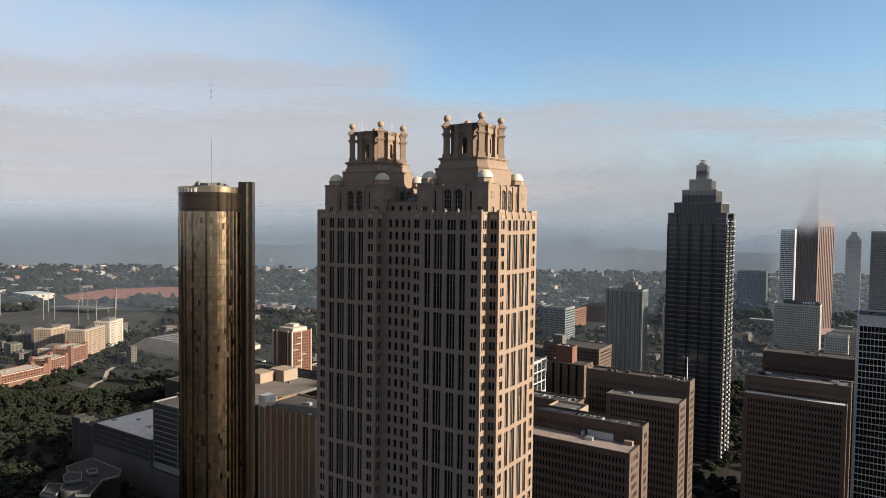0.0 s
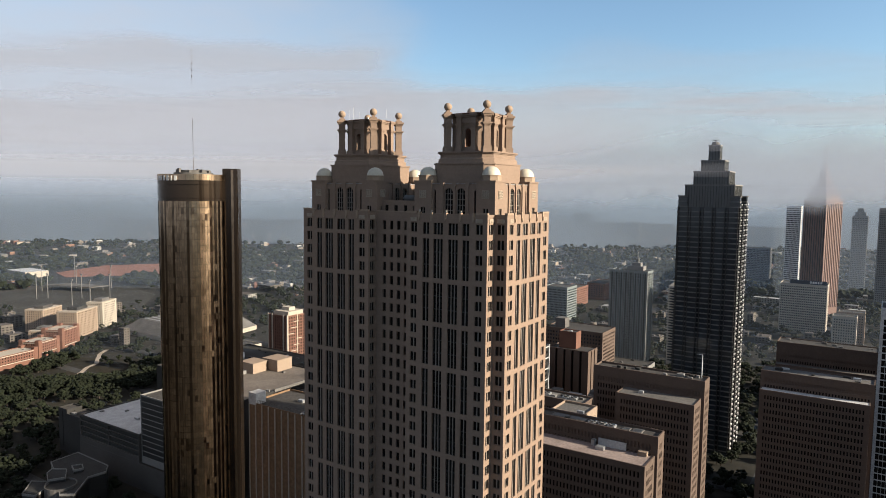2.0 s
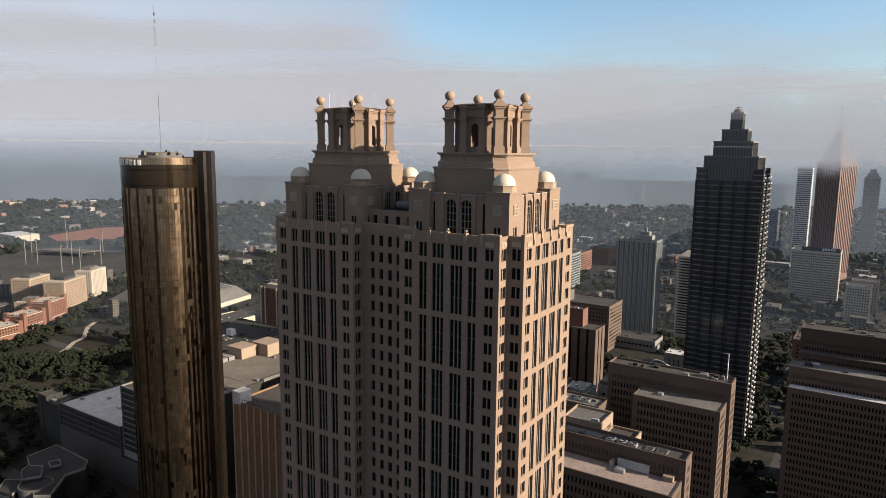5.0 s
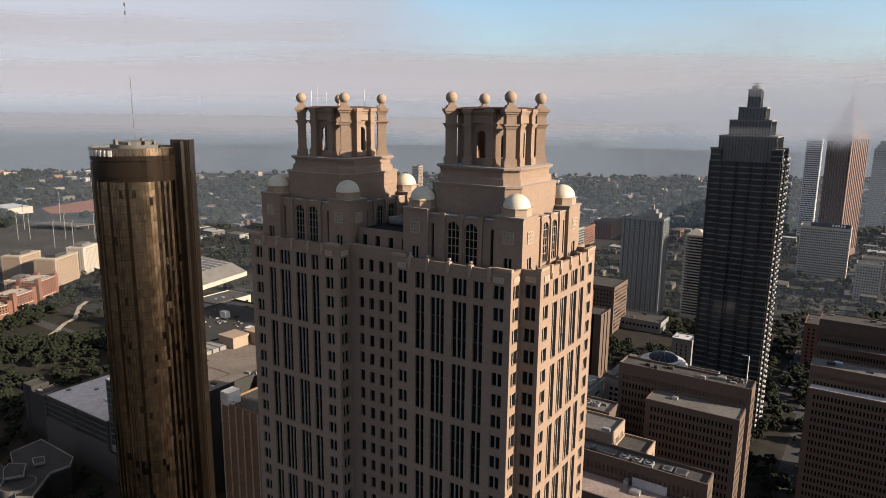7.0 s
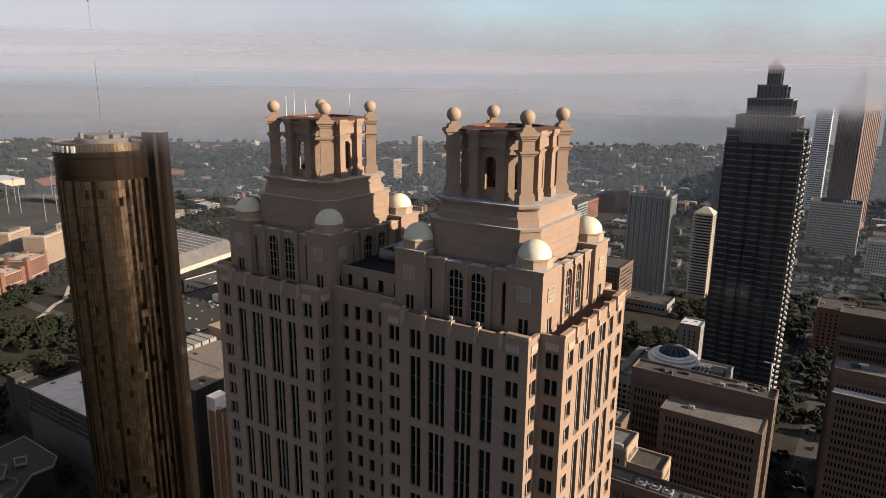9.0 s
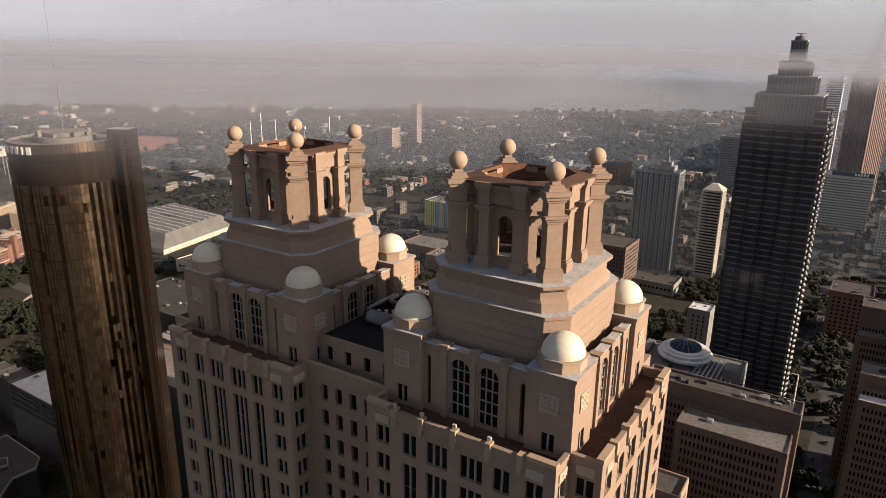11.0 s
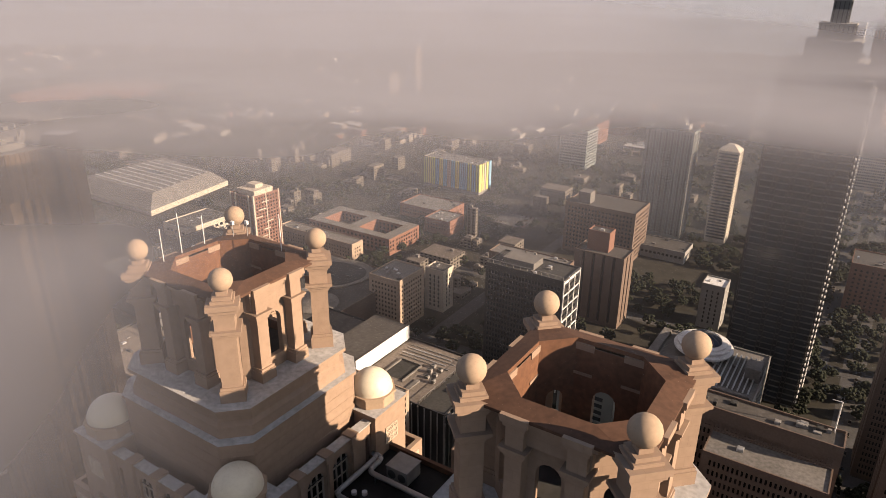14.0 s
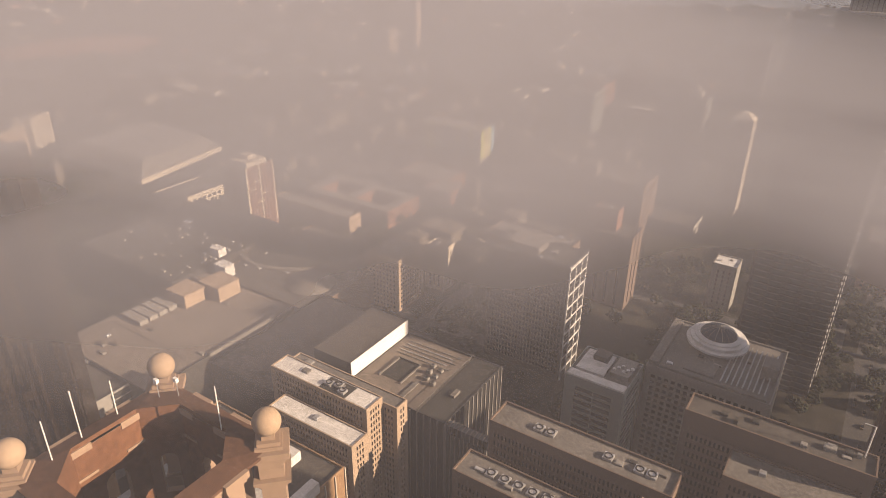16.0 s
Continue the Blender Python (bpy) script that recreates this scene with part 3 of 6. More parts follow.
def tower_lantern(cx):
    """The crown: stepped chamfered base, ring of arches, corner posts with balls."""
    P = lambda h, c=2.3: chamfered(cx, CY, h, c)
    for k in range(6):
        co = Shape()
        z = 211.0 + 1.3 * k
        co.prism(P(9.75), z, z + 1.27)
        part("stone_course", co, STONE, tower)
    core = Shape()
    core.prism(P(9.68), 211.0, 218.8)
    part("base_core", core, STONE, tower)
    for name, lower, upper, a, b, m in (("base_ledge", 9.95, 9.95, 218.8, 219.2, [STONE, LEDGE]), ("base_step", 9.1, 9.0, 219.2, 220.3, STONE), ("base_moulding", 9.0, 8.65, 220.3, 220.7, STONE),
                                        ("base_step", 8.65, 8.65, 220.7, 221.7, STONE), ("base_moulding", 8.9, 8.9, 221.7, 222.0, STONE), ("base_ledge", 9.2, 9.2, 222.0, 222.4, [STONE, LEDGE])):
        base = Shape()
        if name == "base_ledge":
            base.prism(P(lower), a, b, 0, 1)
        else:
            base.prism(P(lower), a, b, 0, None, P(upper))
        part(name, base, m, tower, "weathered stone ledge" if name == "base_ledge" else "")
    z0, zc, zt = 222.4, 229.3, 232.9
    ring = Shape()
    oct_o = chamfered(cx, CY, 5.75, 2.7)
    for i in range(8):
        p, q = oct_o[i], oct_o[(i + 1) % 8]
        w = math.hypot(q[0] - p[0], q[1] - p[1])
        ops = [(w / 2, 2.0, z0 + 1.4, 227.9)] if i % 2 == 0 else [(w / 2, 1.5, z0 + 1.6, 227.6)]
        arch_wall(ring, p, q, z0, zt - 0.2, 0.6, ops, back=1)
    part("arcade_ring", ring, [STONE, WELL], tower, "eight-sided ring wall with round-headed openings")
    fl = Shape()
    fl.prism(chamfered(cx, CY, 5.4, 2.5), z0, z0 + 0.25)
    part("lantern_floor", fl, DARKROOF, tower)
    # entablature on each side, and the brown roof round the open well
    for k in range(4):
        ca, sa = round(math.cos(k * math.pi / 2)), round(math.sin(k * math.pi / 2))
        ent = Shape()
        for out, wide, a, b in ((6.25, 3.2, 230.3, 231.9), (6.5, 3.4, 231.9, 232.3), (6.85, 3.7, 232.3, zt)):
            ent.obox((cx + sa * (out + 5.2) / 2, CY - ca * (out + 5.2) / 2), (ca, sa), wide, (out - 5.2) / 2, a, b)
        part("entablature", ent, STONE, tower)
    roof = Shape()
    o, hole = chamfered(cx, CY, 6.95, 0.7), chamfered(cx, CY, 5.2, 2.45)
    for i in range(8):
        j = (i + 1) % 8
        roof.poly([(*o[i], zt - 0.25), (*o[j], zt - 0.25), (*o[j], zt), (*o[i], zt)])
        roof.poly([(*o[i], zt), (*o[j], zt), (*hole[j], zt + 0.4), (*hole[i], zt + 0.4)])
        roof.poly([(*o[j], zt - 0.25), (*o[i], zt - 0.25), (*hole[i], zt - 0.25), (*hole[j], zt - 0.25)])
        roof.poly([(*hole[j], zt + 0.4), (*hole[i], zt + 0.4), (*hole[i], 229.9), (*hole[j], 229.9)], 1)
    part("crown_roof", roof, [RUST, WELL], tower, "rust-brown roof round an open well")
    # paired pilasters on the four sides
    for k in range(4):
        ca, sa = round(math.cos(k * math.pi / 2)), round(math.sin(k * math.pi / 2))
        for u in (-2.35, 2.35):
            c = (cx + ca * u + sa * 6.15, CY + sa * u - ca * 6.15)
            sh, prof = Shape(), []
            for h, a, b in ((0.95, z0, 223.6), (0.85, 223.6, 223.9), (0.68, 223.9, zc), (0.78, zc, zc + 0.3), (0.95, zc + 0.3, zc + 0.6), (1.08, zc + 0.6, zc + 0.85), (0.72, zc + 0.85, 231.9), (0.9, 231.9, 232.3), (1.08, 232.3, zt + 0.02)):
                prof += [(h * 1.41421, a), (h * 1.41421, b)]
            sh.lathe(c, prof, 4, 0, math.pi / 4)
            part("pilaster", sh, STONE, tower)
    # corner posts
    for sx in (-1, 1):
        for sy in (-1, 1):
            x, y = cx + sx * 6.3, CY + sy * 6.3
            sh, prof = Shape(), []
            for h, a, b in ((1.2, z0, 223.7), (1.1, 223.7, 224.0), (0.92, 224.0, zc), (1.02, zc, zc + 0.3), (1.2, zc + 0.3, zc + 0.6), (1.42, zc + 0.6, zc + 0.9), (0.95, zc + 0.9, 231.7), (1.08, 231.7, 232.0), (1.28, 232.0, 232.4), (1.5, 232.4, zt + 0.05)):
                prof += [(h * 1.41421, a), (h * 1.41421, b)]
            for h, a, b in ((1.05, zt + 0.05, zt + 0.35), (0.86, zt + 0.35, zt + 0.68), (0.5, zt + 0.68, 234.05)):
                prof += [(h * 1.41421, a), (h * 1.41421, b)]
            sh.lathe((x, y), prof, 4)
            post = part("corner_post", sh, STONE, tower)
            ball = Shape()
            ball.lathe((x, y), [(max(0.02, 1.12 * math.cos(t)), 235.0 + 1.12 * math.sin(t)) for t in [math.pi * (i / 14 - 0.5) for i in range(15)]], 24)
            part("ball_finial", ball, STONE_PALE, post, "round stone ball", True)


def tower_link():
    """The lower part between the crowns: wall with small windows, dark roof, lagged pipes and a roof unit."""
    x0, x1 = CL + 12.9, CR - 12.9
    y0, y1, z1 = CY - 10.2, CY + 10.2, 208.6
    for p, q in (((x0, y0), (x1, y0)), ((x1, y1), (x0, y1))):
        sh = Shape()
        w = x1 - x0
        holes = facade(sh, p, q, TERRACE, z1, [(w * (k + 0.5) / 4 - 0.6, w * (k + 0.5) / 4 + 0.6, [(205.0, 207.2)]) for k in range(4)], 0.4)
        for h in holes:
            window_piece(KINDS, h, 1, 1, tower)
        if p[1] == y0:
            sh.poly([(x0, y0, z1), (x1, y0, z1), (x1, y0 + 0.5, z1), (x0, y0 + 0.5, z1)])
        part("link_wall", sh, STONE, tower)
    zr = 208.3
    rf = Shape()
    rf.poly([(x0, y0, zr), (x1, y0, zr), (x1, y1, zr), (x0, y1, zr)])
    part("link_roof", rf, ROOF_FELT, tower, "dark roof with equipment between the crowns")
    # two lagged pipe runs that turn into the western drum
    zp = 209.2
    for ya, xa in ((CY - 0.4, x0 + 0.35), (CY + 4.4, x0 + 1.05)):
        pipe = Shape()
        bend = [(x1 + 0.2, ya, zp), (xa + 0.7, ya, zp), (xa + 0.2, ya + 0.2, zp), (xa, ya + 0.7, zp), (xa, CY + 6.4, zp), (xa - 0.2, CY + 7.0, zp), (xa - 0.8, CY + 7.2, zp), (x0 - 0.2, CY + 7.2, zp)]
        for p, q in zip(bend, bend[1:]):
            pipe.tube(p, q, 0.3, 10)
        part("lagged_pipe", pipe, PIPE, tower, "grey lagged pipe with rounded bends", True)
        for x in (xa + 1.2, (xa + x1) / 2, x1 - 1.2):
            leg = Shape()
            leg.box(x - 0.12, x + 0.12, ya - 0.2, ya + 0.2, zr, zp - 0.22)
            part("pipe_stand", leg, SLATE, tower)
    for xc, yc, wx, wy, h in ((-134.3, CY + 6.7, 1.4, 1.3, 1.9),):
        un = Shape()
        un.box(xc - wx, xc + wx, yc - wy, yc + wy, zr + 0.2, zr + h)
        un.box(xc - wx - 0.08, xc + wx + 0.08, yc - wy - 0.08, yc + wy + 0.08, zr + h, zr + 0.1 + h)
        unit = part("air_conditioner", un, CONC_GREY, tower, "grey roof unit with two round fans")
        for u in (-0.68, 0.68):
            fan = Shape()
            for k in range(16):
                t0, t1 = 2 * math.pi * k / 16, 2 * math.pi * (k + 1) / 16
                c = (xc + u, yc - wy - 0.02, zr + 0.05 + h / 2)
                fan.poly([c, (c[0] + 0.55 * math.cos(t0), c[1], c[2] + 0.55 * math.sin(t0)), (c[0] + 0.55 * math.cos(t1), c[1], c[2] + 0.55 * math.sin(t1))])
            part("fan_grille", fan, BLACK, unit)
    tank = Shape()
    tank.tube((-136.0, CY - 2.3, 209.25), (-132.4, CY - 2.3, 209.25), 0.9, 16)
    tank.tube((-132.4, CY - 2.3, 209.25), (-131.3, CY - 3.1, 208.8), 0.42, 10)
    part("tank", tank, CONC_GREY, tower, "grey horizontal tank", True)
    for x, y in ((x0 + 1.4, CY + 1.5), (x0 + 2.4, CY + 2.1)):
        cap = Shape()
        cap.lathe((x, y), [(0.3, zr), (0.3, zr + 0.4), (0.12, zr + 0.45)], 12)
        part("vent_cap", cap, ROOF_WHITE, tower)
    cap = Shape()
    cap.box(-130.8, -129.8, CY + 2.0, CY + 2.5, zr, zr + 0.3)
    part("roof_box", cap, ROOF_WHITE, tower)
    cap = Shape()
    cap.box(x0, x1, y1 - 0.5, y1 - 0.02, 208.3, 209.0)
    part("roof_kerb", cap, RUST, tower)
    ba = Shape()
    yb = CY - ARM + 0.3
    ba.box(CL + ARM, CR - ARM, yb - 0.2, yb + 0.2, 205.2, 205.6)
    for k in range(24):
        x = CL + ARM + 0.3 + k * 0.56
        ba.box(x - 0.09, x + 0.09, yb - 0.12, yb + 0.12, 204.1, 205.2)
    part("balustrade", ba, STONE_PALE, tower)


tower_shaft()
for c in (CL, CR):
    tower_drum(c)
    tower_lantern(c)
tower_link()


# ---- cylindrical hotel ----
def cylinder_hotel():
    cx, cy, r, top = -293.7, 229.0, 16.2, 218.0
    hotel = thing("cylindrical_hotel", "round bronze mirror-glass hotel tower with outside lift shaft", "skyscraper", (cx, cy, GZ))
    rng = random.Random(5)
    seg, z = 88, GZ
    sh = Shape()
    fh = 2.95
    nf = int((206.8 - GZ) / fh)
    for i in range(seg):
        k = 0
        t0, t1 = 2 * math.pi * (i + 0.03) / seg, 2 * math.pi * (i + 0.97) / seg
        lean = rng.gauss(0, 0.05)
        deep = rng.random() < 0.3        # some strips of panels are deeper and clearer than others
        while k < nf:
            n = min(nf - k, rng.choice((1, 1, 2, 2)))
            for q in range(n if n < 3 else 1):
                a0 = GZ + (k + q) * fh
                a1 = a0 + fh * (1 if n < 3 else n) - 0.1
                j = [lean * (-1 if e in (0, 3) else 1) + rng.gauss(0, 0.011) for e in range(4)]
                pts = [(t0, a0, j[0]), (t1, a0, j[1]), (t1, a1, j[2]), (t0, a1, j[3])]
                sh.poly([(cx + (r + e) * math.cos(t), cy + (r + e) * math.sin(t), zz) for t, zz, e in pts], int(deep if rng.random() < 0.97 else not deep))
            k += n
    part("mirror_glazing", sh, [BRONZE, BRONZE_B], hotel, "thousands of bronze mirror panes", kind="stuff")
    core = Shape()
    core.lathe((cx, cy), [(r - 0.15, GZ), (r - 0.15, 206.8)], seg)
    part("core", core, BRONZE_DARK, hotel)
    band = Shape()
    band.lathe((cx, cy), [(r + 0.05, 206.9), (r + 0.05, 212.8), (r - 0.3, 212.9), (r - 0.3, 213.2), (r + 0.1, 213.3), (r + 0.1, 215.2)], seg)
    part("restaurant_band", band, BRONZE_DARK, hotel, "dark glass restaurant storey")
    for i in range(seg):
        rim = Shape()
        t0, t1 = 2 * math.pi * (i + 0.04) / seg, 2 * math.pi * (i + 0.96) / seg
        e = rng.gauss(0, 0.02)
        rim.poly([(cx + (r + 0.12 + e) * math.cos(t), cy + (r + 0.12 + e) * math.sin(t), zz) for t, zz in ((t0, 215.25), (t1, 215.25), (t1, top), (t0, top))])
        part("top_panel", rim, BRONZE, hotel)
    roof = Shape()
    roof.lathe((cx, cy), [(r, 215.2), (r, top), (r - 0.6, top), (r - 0.6, top - 0.8), (9.0, top - 0.8), (9.0, top + 0.9), (8.5, top + 0.9), (6.5, top + 0.9), (6.5, top + 2.1)], 48)
    part("roof", roof, ROOF_PALE, hotel, "pale stepped roof drum")
    mast = Shape()
    mast.tube((cx, cy, top + 2), (cx, cy, top + 26), 0.11)
    mast.tube((cx, cy, top + 26), (cx, cy, top + 62), 0.045)
    for k in range(5):
        mast.box(cx - 0.3, cx + 0.3, cy - 0.12, cy + 0.12, top + 46 + 3 * k, top + 47.2 + 3 * k)
    part("mast", mast, ROOF_PALE, hotel)
    for k in range(8):
        un = Shape()
        a = 0.6 + k * 0.8
        x, y = cx + 7.4 * math.cos(a), cy + 7.4 * math.sin(a)
        un.box(x - 0.7, x + 0.7, y - 0.6, y + 0.6, top + 0.8, top + 1.9 + 0.5 * (k % 3))
        part("roof_unit", un, ROOF_PALE, hotel)
    # lift shaft
    ux = Vector((0.837, 0.547))
    c = Vector((cx, cy)) + ux * (r + 3.0)
    s = Shape()
    s.obox(c - ux * 0.9, (ux.x, ux.y), 3.6, 2.6, GZ, top + 3.0)
    s.obox(c + ux * 1.2, (ux.x, ux.y), 1.2, 3.6, GZ, top + 2.9)
    part("lift_shaft", s, BRONZE_DARK, hotel)
    e = Shape()
    for v in (-1, 1):
        e.obox(c + Vector((-ux.y, ux.x)) * 3.45 * v + ux * 0.4, (ux.x, ux.y), 0.6, 0.25, GZ, top + 2.5)
    part("lift_rail", e, BRONZE, hotel)
    # sign as plain bars
    sg = Shape()
    for k, wd in enumerate((1.5, 1.2, 1.2, 1.2, 0.5, 1.3)):
        t = math.radians(-65) - (5 - k) * 0.132
        a = t - math.pi / 2
        x, y = cx + (r + 0.3) * math.cos(a + math.pi / 2), cy + (r + 0.3) * math.sin(a + math.pi / 2)
        d = (-math.sin(t), math.cos(t))
        sg.obox((x, y), d, wd / 2, 0.12, 215.0, 217.2)
    part("sign_bars", sg, WHITE, hotel, "white sign on the rim")


cylinder_hotel()


# ---- other buildings ----
def slot_building(name, label, x0, x1, y0, y1, top, wall, pitch=1.5, slot_w=0.74, floor=3.9, win_h=2.35, roof=None, group="", blank=5.0, glass=None, sides="nesw", units=0, seed=1, z0=GZ, parapet=1.0, depth=0.45, margin=1.6, roof_units=None, bars=0, blind=0):
    """A block with rows of recessed windows on its faces, a parapet, a roof and plant on it."""
    ob = thing(name, label, "building", ((x0 + x1) / 2, (y0 + y1) / 2, z0), group)
    w, g = Shape(), Shape()
    pts = [(x0, y0), (x1, y0), (x1, y1), (x0, y1)]
    rows = []
    z = top - blank
    while z - win_h > z0 + 2:
        rows.append((z - win_h, z))
        z -= floor
    for i, s in enumerate("senw"):
        p, q = pts[i], pts[(i + 1) % 4]
        L = math.hypot(q[0] - p[0], q[1] - p[1])
        n = max(1, int((L - 2 * margin) / pitch))
        off = (L - n * pitch) / 2
        cols = [(off + k * pitch + (pitch - slot_w) / 2, off + k * pitch + (pitch + slot_w) / 2, rows) for k in range(n)] if s in sides else []
        upper = [(rows[0][0] + floor * (k + 1), rows[0][1] + floor * (k + 1)) for k in range(blind)]
        for h in facade(w, p, q, z0, top, [(a, b, r + upper) for a, b, r in cols], depth):
            if h[3] > top - blank:
                pane_in(w, h)          # blind recess of the wall's own stone
                continue
            pane_in(g, h)
            if bars:
                bars_in(g, h, bars, 1, 1, 0.06, 0.1)
    t = 0.5
    w.poly([(x0, y0, top), (x1, y0, top), (x1 - t, y0 + t, top), (x0 + t, y0 + t, top)])
    w.poly([(x1, y0, top), (x1, y1, top), (x1 - t, y1 - t, top), (x1 - t, y0 + t, top)])
    w.poly([(x1, y1, top), (x0, y1, top), (x0 + t, y1 - t, top), (x1 - t, y1 - t, top)])
    w.poly([(x0, y1, top), (x0, y0, top), (x0 + t, y0 + t, top), (x0 + t, y1 - t, top)])
    zi = top - parapet
    inn = [(x0 + t, y0 + t), (x1 - t, y0 + t), (x1 - t, y1 - t), (x0 + t, y1 - t)]
    for i in range(4):
        p, q = inn[i], inn[(i + 1) % 4]
        w.poly([(*q, zi), (*p, zi), (*p, top), (*q, top)])
    part("wall", w, wall, ob)
    if g.f:
        part("window_panes", g, [glass or GLASS_I, MULLION], ob, kind="stuff")
    rf = Shape()
    rf.poly([(*p, zi) for p in inn])
    part("roof", rf, roof or ROOF_MID, ob)
    rng = random.Random(seed)
    for k in range(units):
        u = Shape()
        cx, cy = rng.uniform(x0 + 3, x1 - 3), rng.uniform(y0 + 2.5, y1 - 2.5)
        a, b, h = rng.uniform(0.6, 2.0), rng.uniform(0.6, 1.4), rng.uniform(0.5, 1.5)
        u.box(cx - a, cx + a, cy - b, cy + b, zi, zi + h)
        u.box(cx - a * 0.8, cx + a * 0.8, cy - b * 0.8, cy + b * 0.8, zi + h, zi + h + 0.12)
        part("roof_unit", u, rng.choice((STEEL, ROOF_PALE, CONC_GREY, DARKROOF)), ob)
    return ob


def fans(ob, places, z, r=1.5):
    """Round cooling fans in square housings on a roof."""
    for x, y in places:
        sh = Shape()
        sh.box(x - r * 1.15, x + r * 1.15, y - r * 1.15, y + r * 1.15, z, z + 1.0)
        sh.lathe((x, y), [(r, z + 1.0), (r, z + 1.35), (r * 0.75, z + 1.35), (r * 0.7, z + 0.9)], 14, 1)
        part("cooling_fan", sh, [STEEL, BLACK], ob, "round cooling fan in a square housing")


G1 = "ribbed brown office slabs"
LAB = "brown precast office slab with rows of slot windows"
slot_building("office_slab", LAB, -142.4, -84.8, 370, 381, 118.3, CONCRETE, group=G1, units=9, seed=2, roof=ROOF_MID, blank=9.5, blind=1)
slot_building("office_slab", LAB, -125.2, -86.3, 355.5, 370, 109.5, CONCRETE, group=G1, units=1, seed=3, roof=ROOF_PALE, blank=3, parapet=0.5)
slot_building("office_slab", LAB, -142.4, -90, 381, 400, 104.0, CONCRETE, group=G1, units=2, seed=3)
b1 = slot_building("office_slab", LAB, -138, -84.1, 285, 294, 115.7, CONCRETE, group=G1, units=2, seed=4, blank=7.5, blind=1)
b2 = slot_building("office_slab", LAB, -138, -85.1, 271.5, 285, 108.0, CONCRETE, group=G1, units=1, seed=5, roof=ROOF_PINK, blank=2.6, parapet=0.4)
slot_building("office_slab", LAB, -144, -127, 318, 334, 107.5, CONC_TAN, group=G1, units=1, seed=15, roof=ROOF_PALE, blank=4)
slot_building("office_slab", LAB, -127, -114, 321, 334, 101.5, CONC_TAN, group=G1, units=0, seed=16, roof=ROOF_MID, blank=4)
f1 = slot_building("office_slab", LAB, -203, -136.5, 341.5, 354.5, 105.0, CONCRETE, group=G1, units=3, seed=6, roof=ROOF_PALE)
f2 = slot_building("office_slab", LAB, -204, -146, 318, 330, 99.5, CONCRETE, group=G1, units=3, seed=7, roof=ROOF_PALE)
slot_building("office_slab", LAB, -67.3, -15.0, 426, 433, 104.0, CONCRETE, group=G1, units=0, seed=8, roof=ROOF_WHITE, blank=3.0, parapet=0.25)
slot_building("office_slab", LAB, -68.0, -13.5, 433, 447, 113.4, CONCRETE, group=G1, units=6, seed=9, roof=ROOF_PALE, blank=8, parapet=0.6, blind=1)
slot_building("office_slab", LAB, -71.4, -12.0, 527, 545, 112.3, CONCRETE, group=G1, units=5, seed=10, blank=12, parapet=0.6, blind=1)
slot_building("office_slab", LAB, -71.0, -12.6, 519, 527, 98.5, CONCRETE, group=G1, units=0, seed=17, roof=ROOF_PALE, blank=3.5, parapet=0.4)
fans(f1, [(-186 + k * 4.6, 348) for k in (0, 1)] + [(-160 + k * 4.2, 348) for k in (0, 2.6, 3.6)], 104.0)
fans(f2, [(-192 + k * 5.2, 324) for k in range(6)], 98.5)
fans(b1, [(-112.5 + k * 4.4, 288.6) for k in (0, 1, 1.9)], 114.7, 1.35)
for x0, x1, y0, y1 in ((-131, -124, 287.4, 291.6), (-123.2, -115.8, 287.6, 291.4), (-99.5, -96.5, 287.5, 291), (-95.5, -91.5, 287.2, 291.8)):
    u = Shape()
    u.box(x0, x1, y0, y1, 114.7, 115.2)
    u.box(x0 + 0.5, x1 - 0.5, y0 + 0.5, y1 - 0.5, 115.2, 115.24, 1)
    part("roof_hatch", u, [ROOF_PALE, BLACK], b1)
wb = Shape()
wb.box(-108.2, -96.6, 284.2, 284.95, 107.6, 110.6)
part("white_screen", wb, ROOF_WHITE, b2)
wb = Shape()
wb.box(-91.2, -87.6, 282.2, 284.9, 107.6, 109.4)
part("roof_house", wb, CONC_TAN, b2)
wb = Shape()
wb.box(-110.6, -109.2, 282.4, 284.6, 107.6, 109.9)
part("roof_unit", wb, STEEL, b2)
mast_at = thing("lamp_mast", "thin white roof mast", "mast", (-97.5, 366, 108.5))
mm = Shape()
mm.tube((-88.5, 379.5, 117.3), (-88.5, 379.5, 129.5), 0.22)
mm.tube((-88.5, 379.5, 129.5), (-91.5, 379.5, 129.5), 0.15)
part("pole", mm, WHITE, mast_at)

slot_building("glass_office_block", "dark glass office block with white floor bands", -13.1, 26, 462, 492, 150.4, ROOF_WHITE, pitch=1.9, slot_w=1.72, floor=3.8, win_h=3.2, blank=6.5, units=4, seed=11, depth=0.3, margin=0.6)
TAN = dict(pitch=1.5, slot_w=0.8, floor=3.0, win_h=1.9, blank=2.0)
slot_building("slotted_office_tower", "tan precast tower with a grid of small windows", -281, -239.5, 307, 316, 99.2, CONC_TAN, units=2, seed=12, roof=ROOF_WHITE, parapet=0.5, **TAN)
slab = slot_building("slotted_office_tower", "taller tan precast tower with cooling fans", -292, -242.5, 319.5, 329, 106, CONC_TAN, units=2, seed=13, roof=ROOF_WHITE, parapet=0.5, **TAN)
slot_building("slotted_office_tower", "tan precast tower with a grid of small windows", -292, -236, 329.3, 336, 103, CONC_TAN, units=1, seed=14, roof=ROOF_PALE, parapet=0.5, **TAN)
q = Shape()
q.box(-267, -254, 320.4, 328, 105.5, 105.62)
part("plant_deck", q, DARKROOF, slab, "dark plant deck sunk in the roof")
fans(slab, [(-264.5, 324), (-260.5, 325.2), (-257, 323)], 105.62, 1.3)


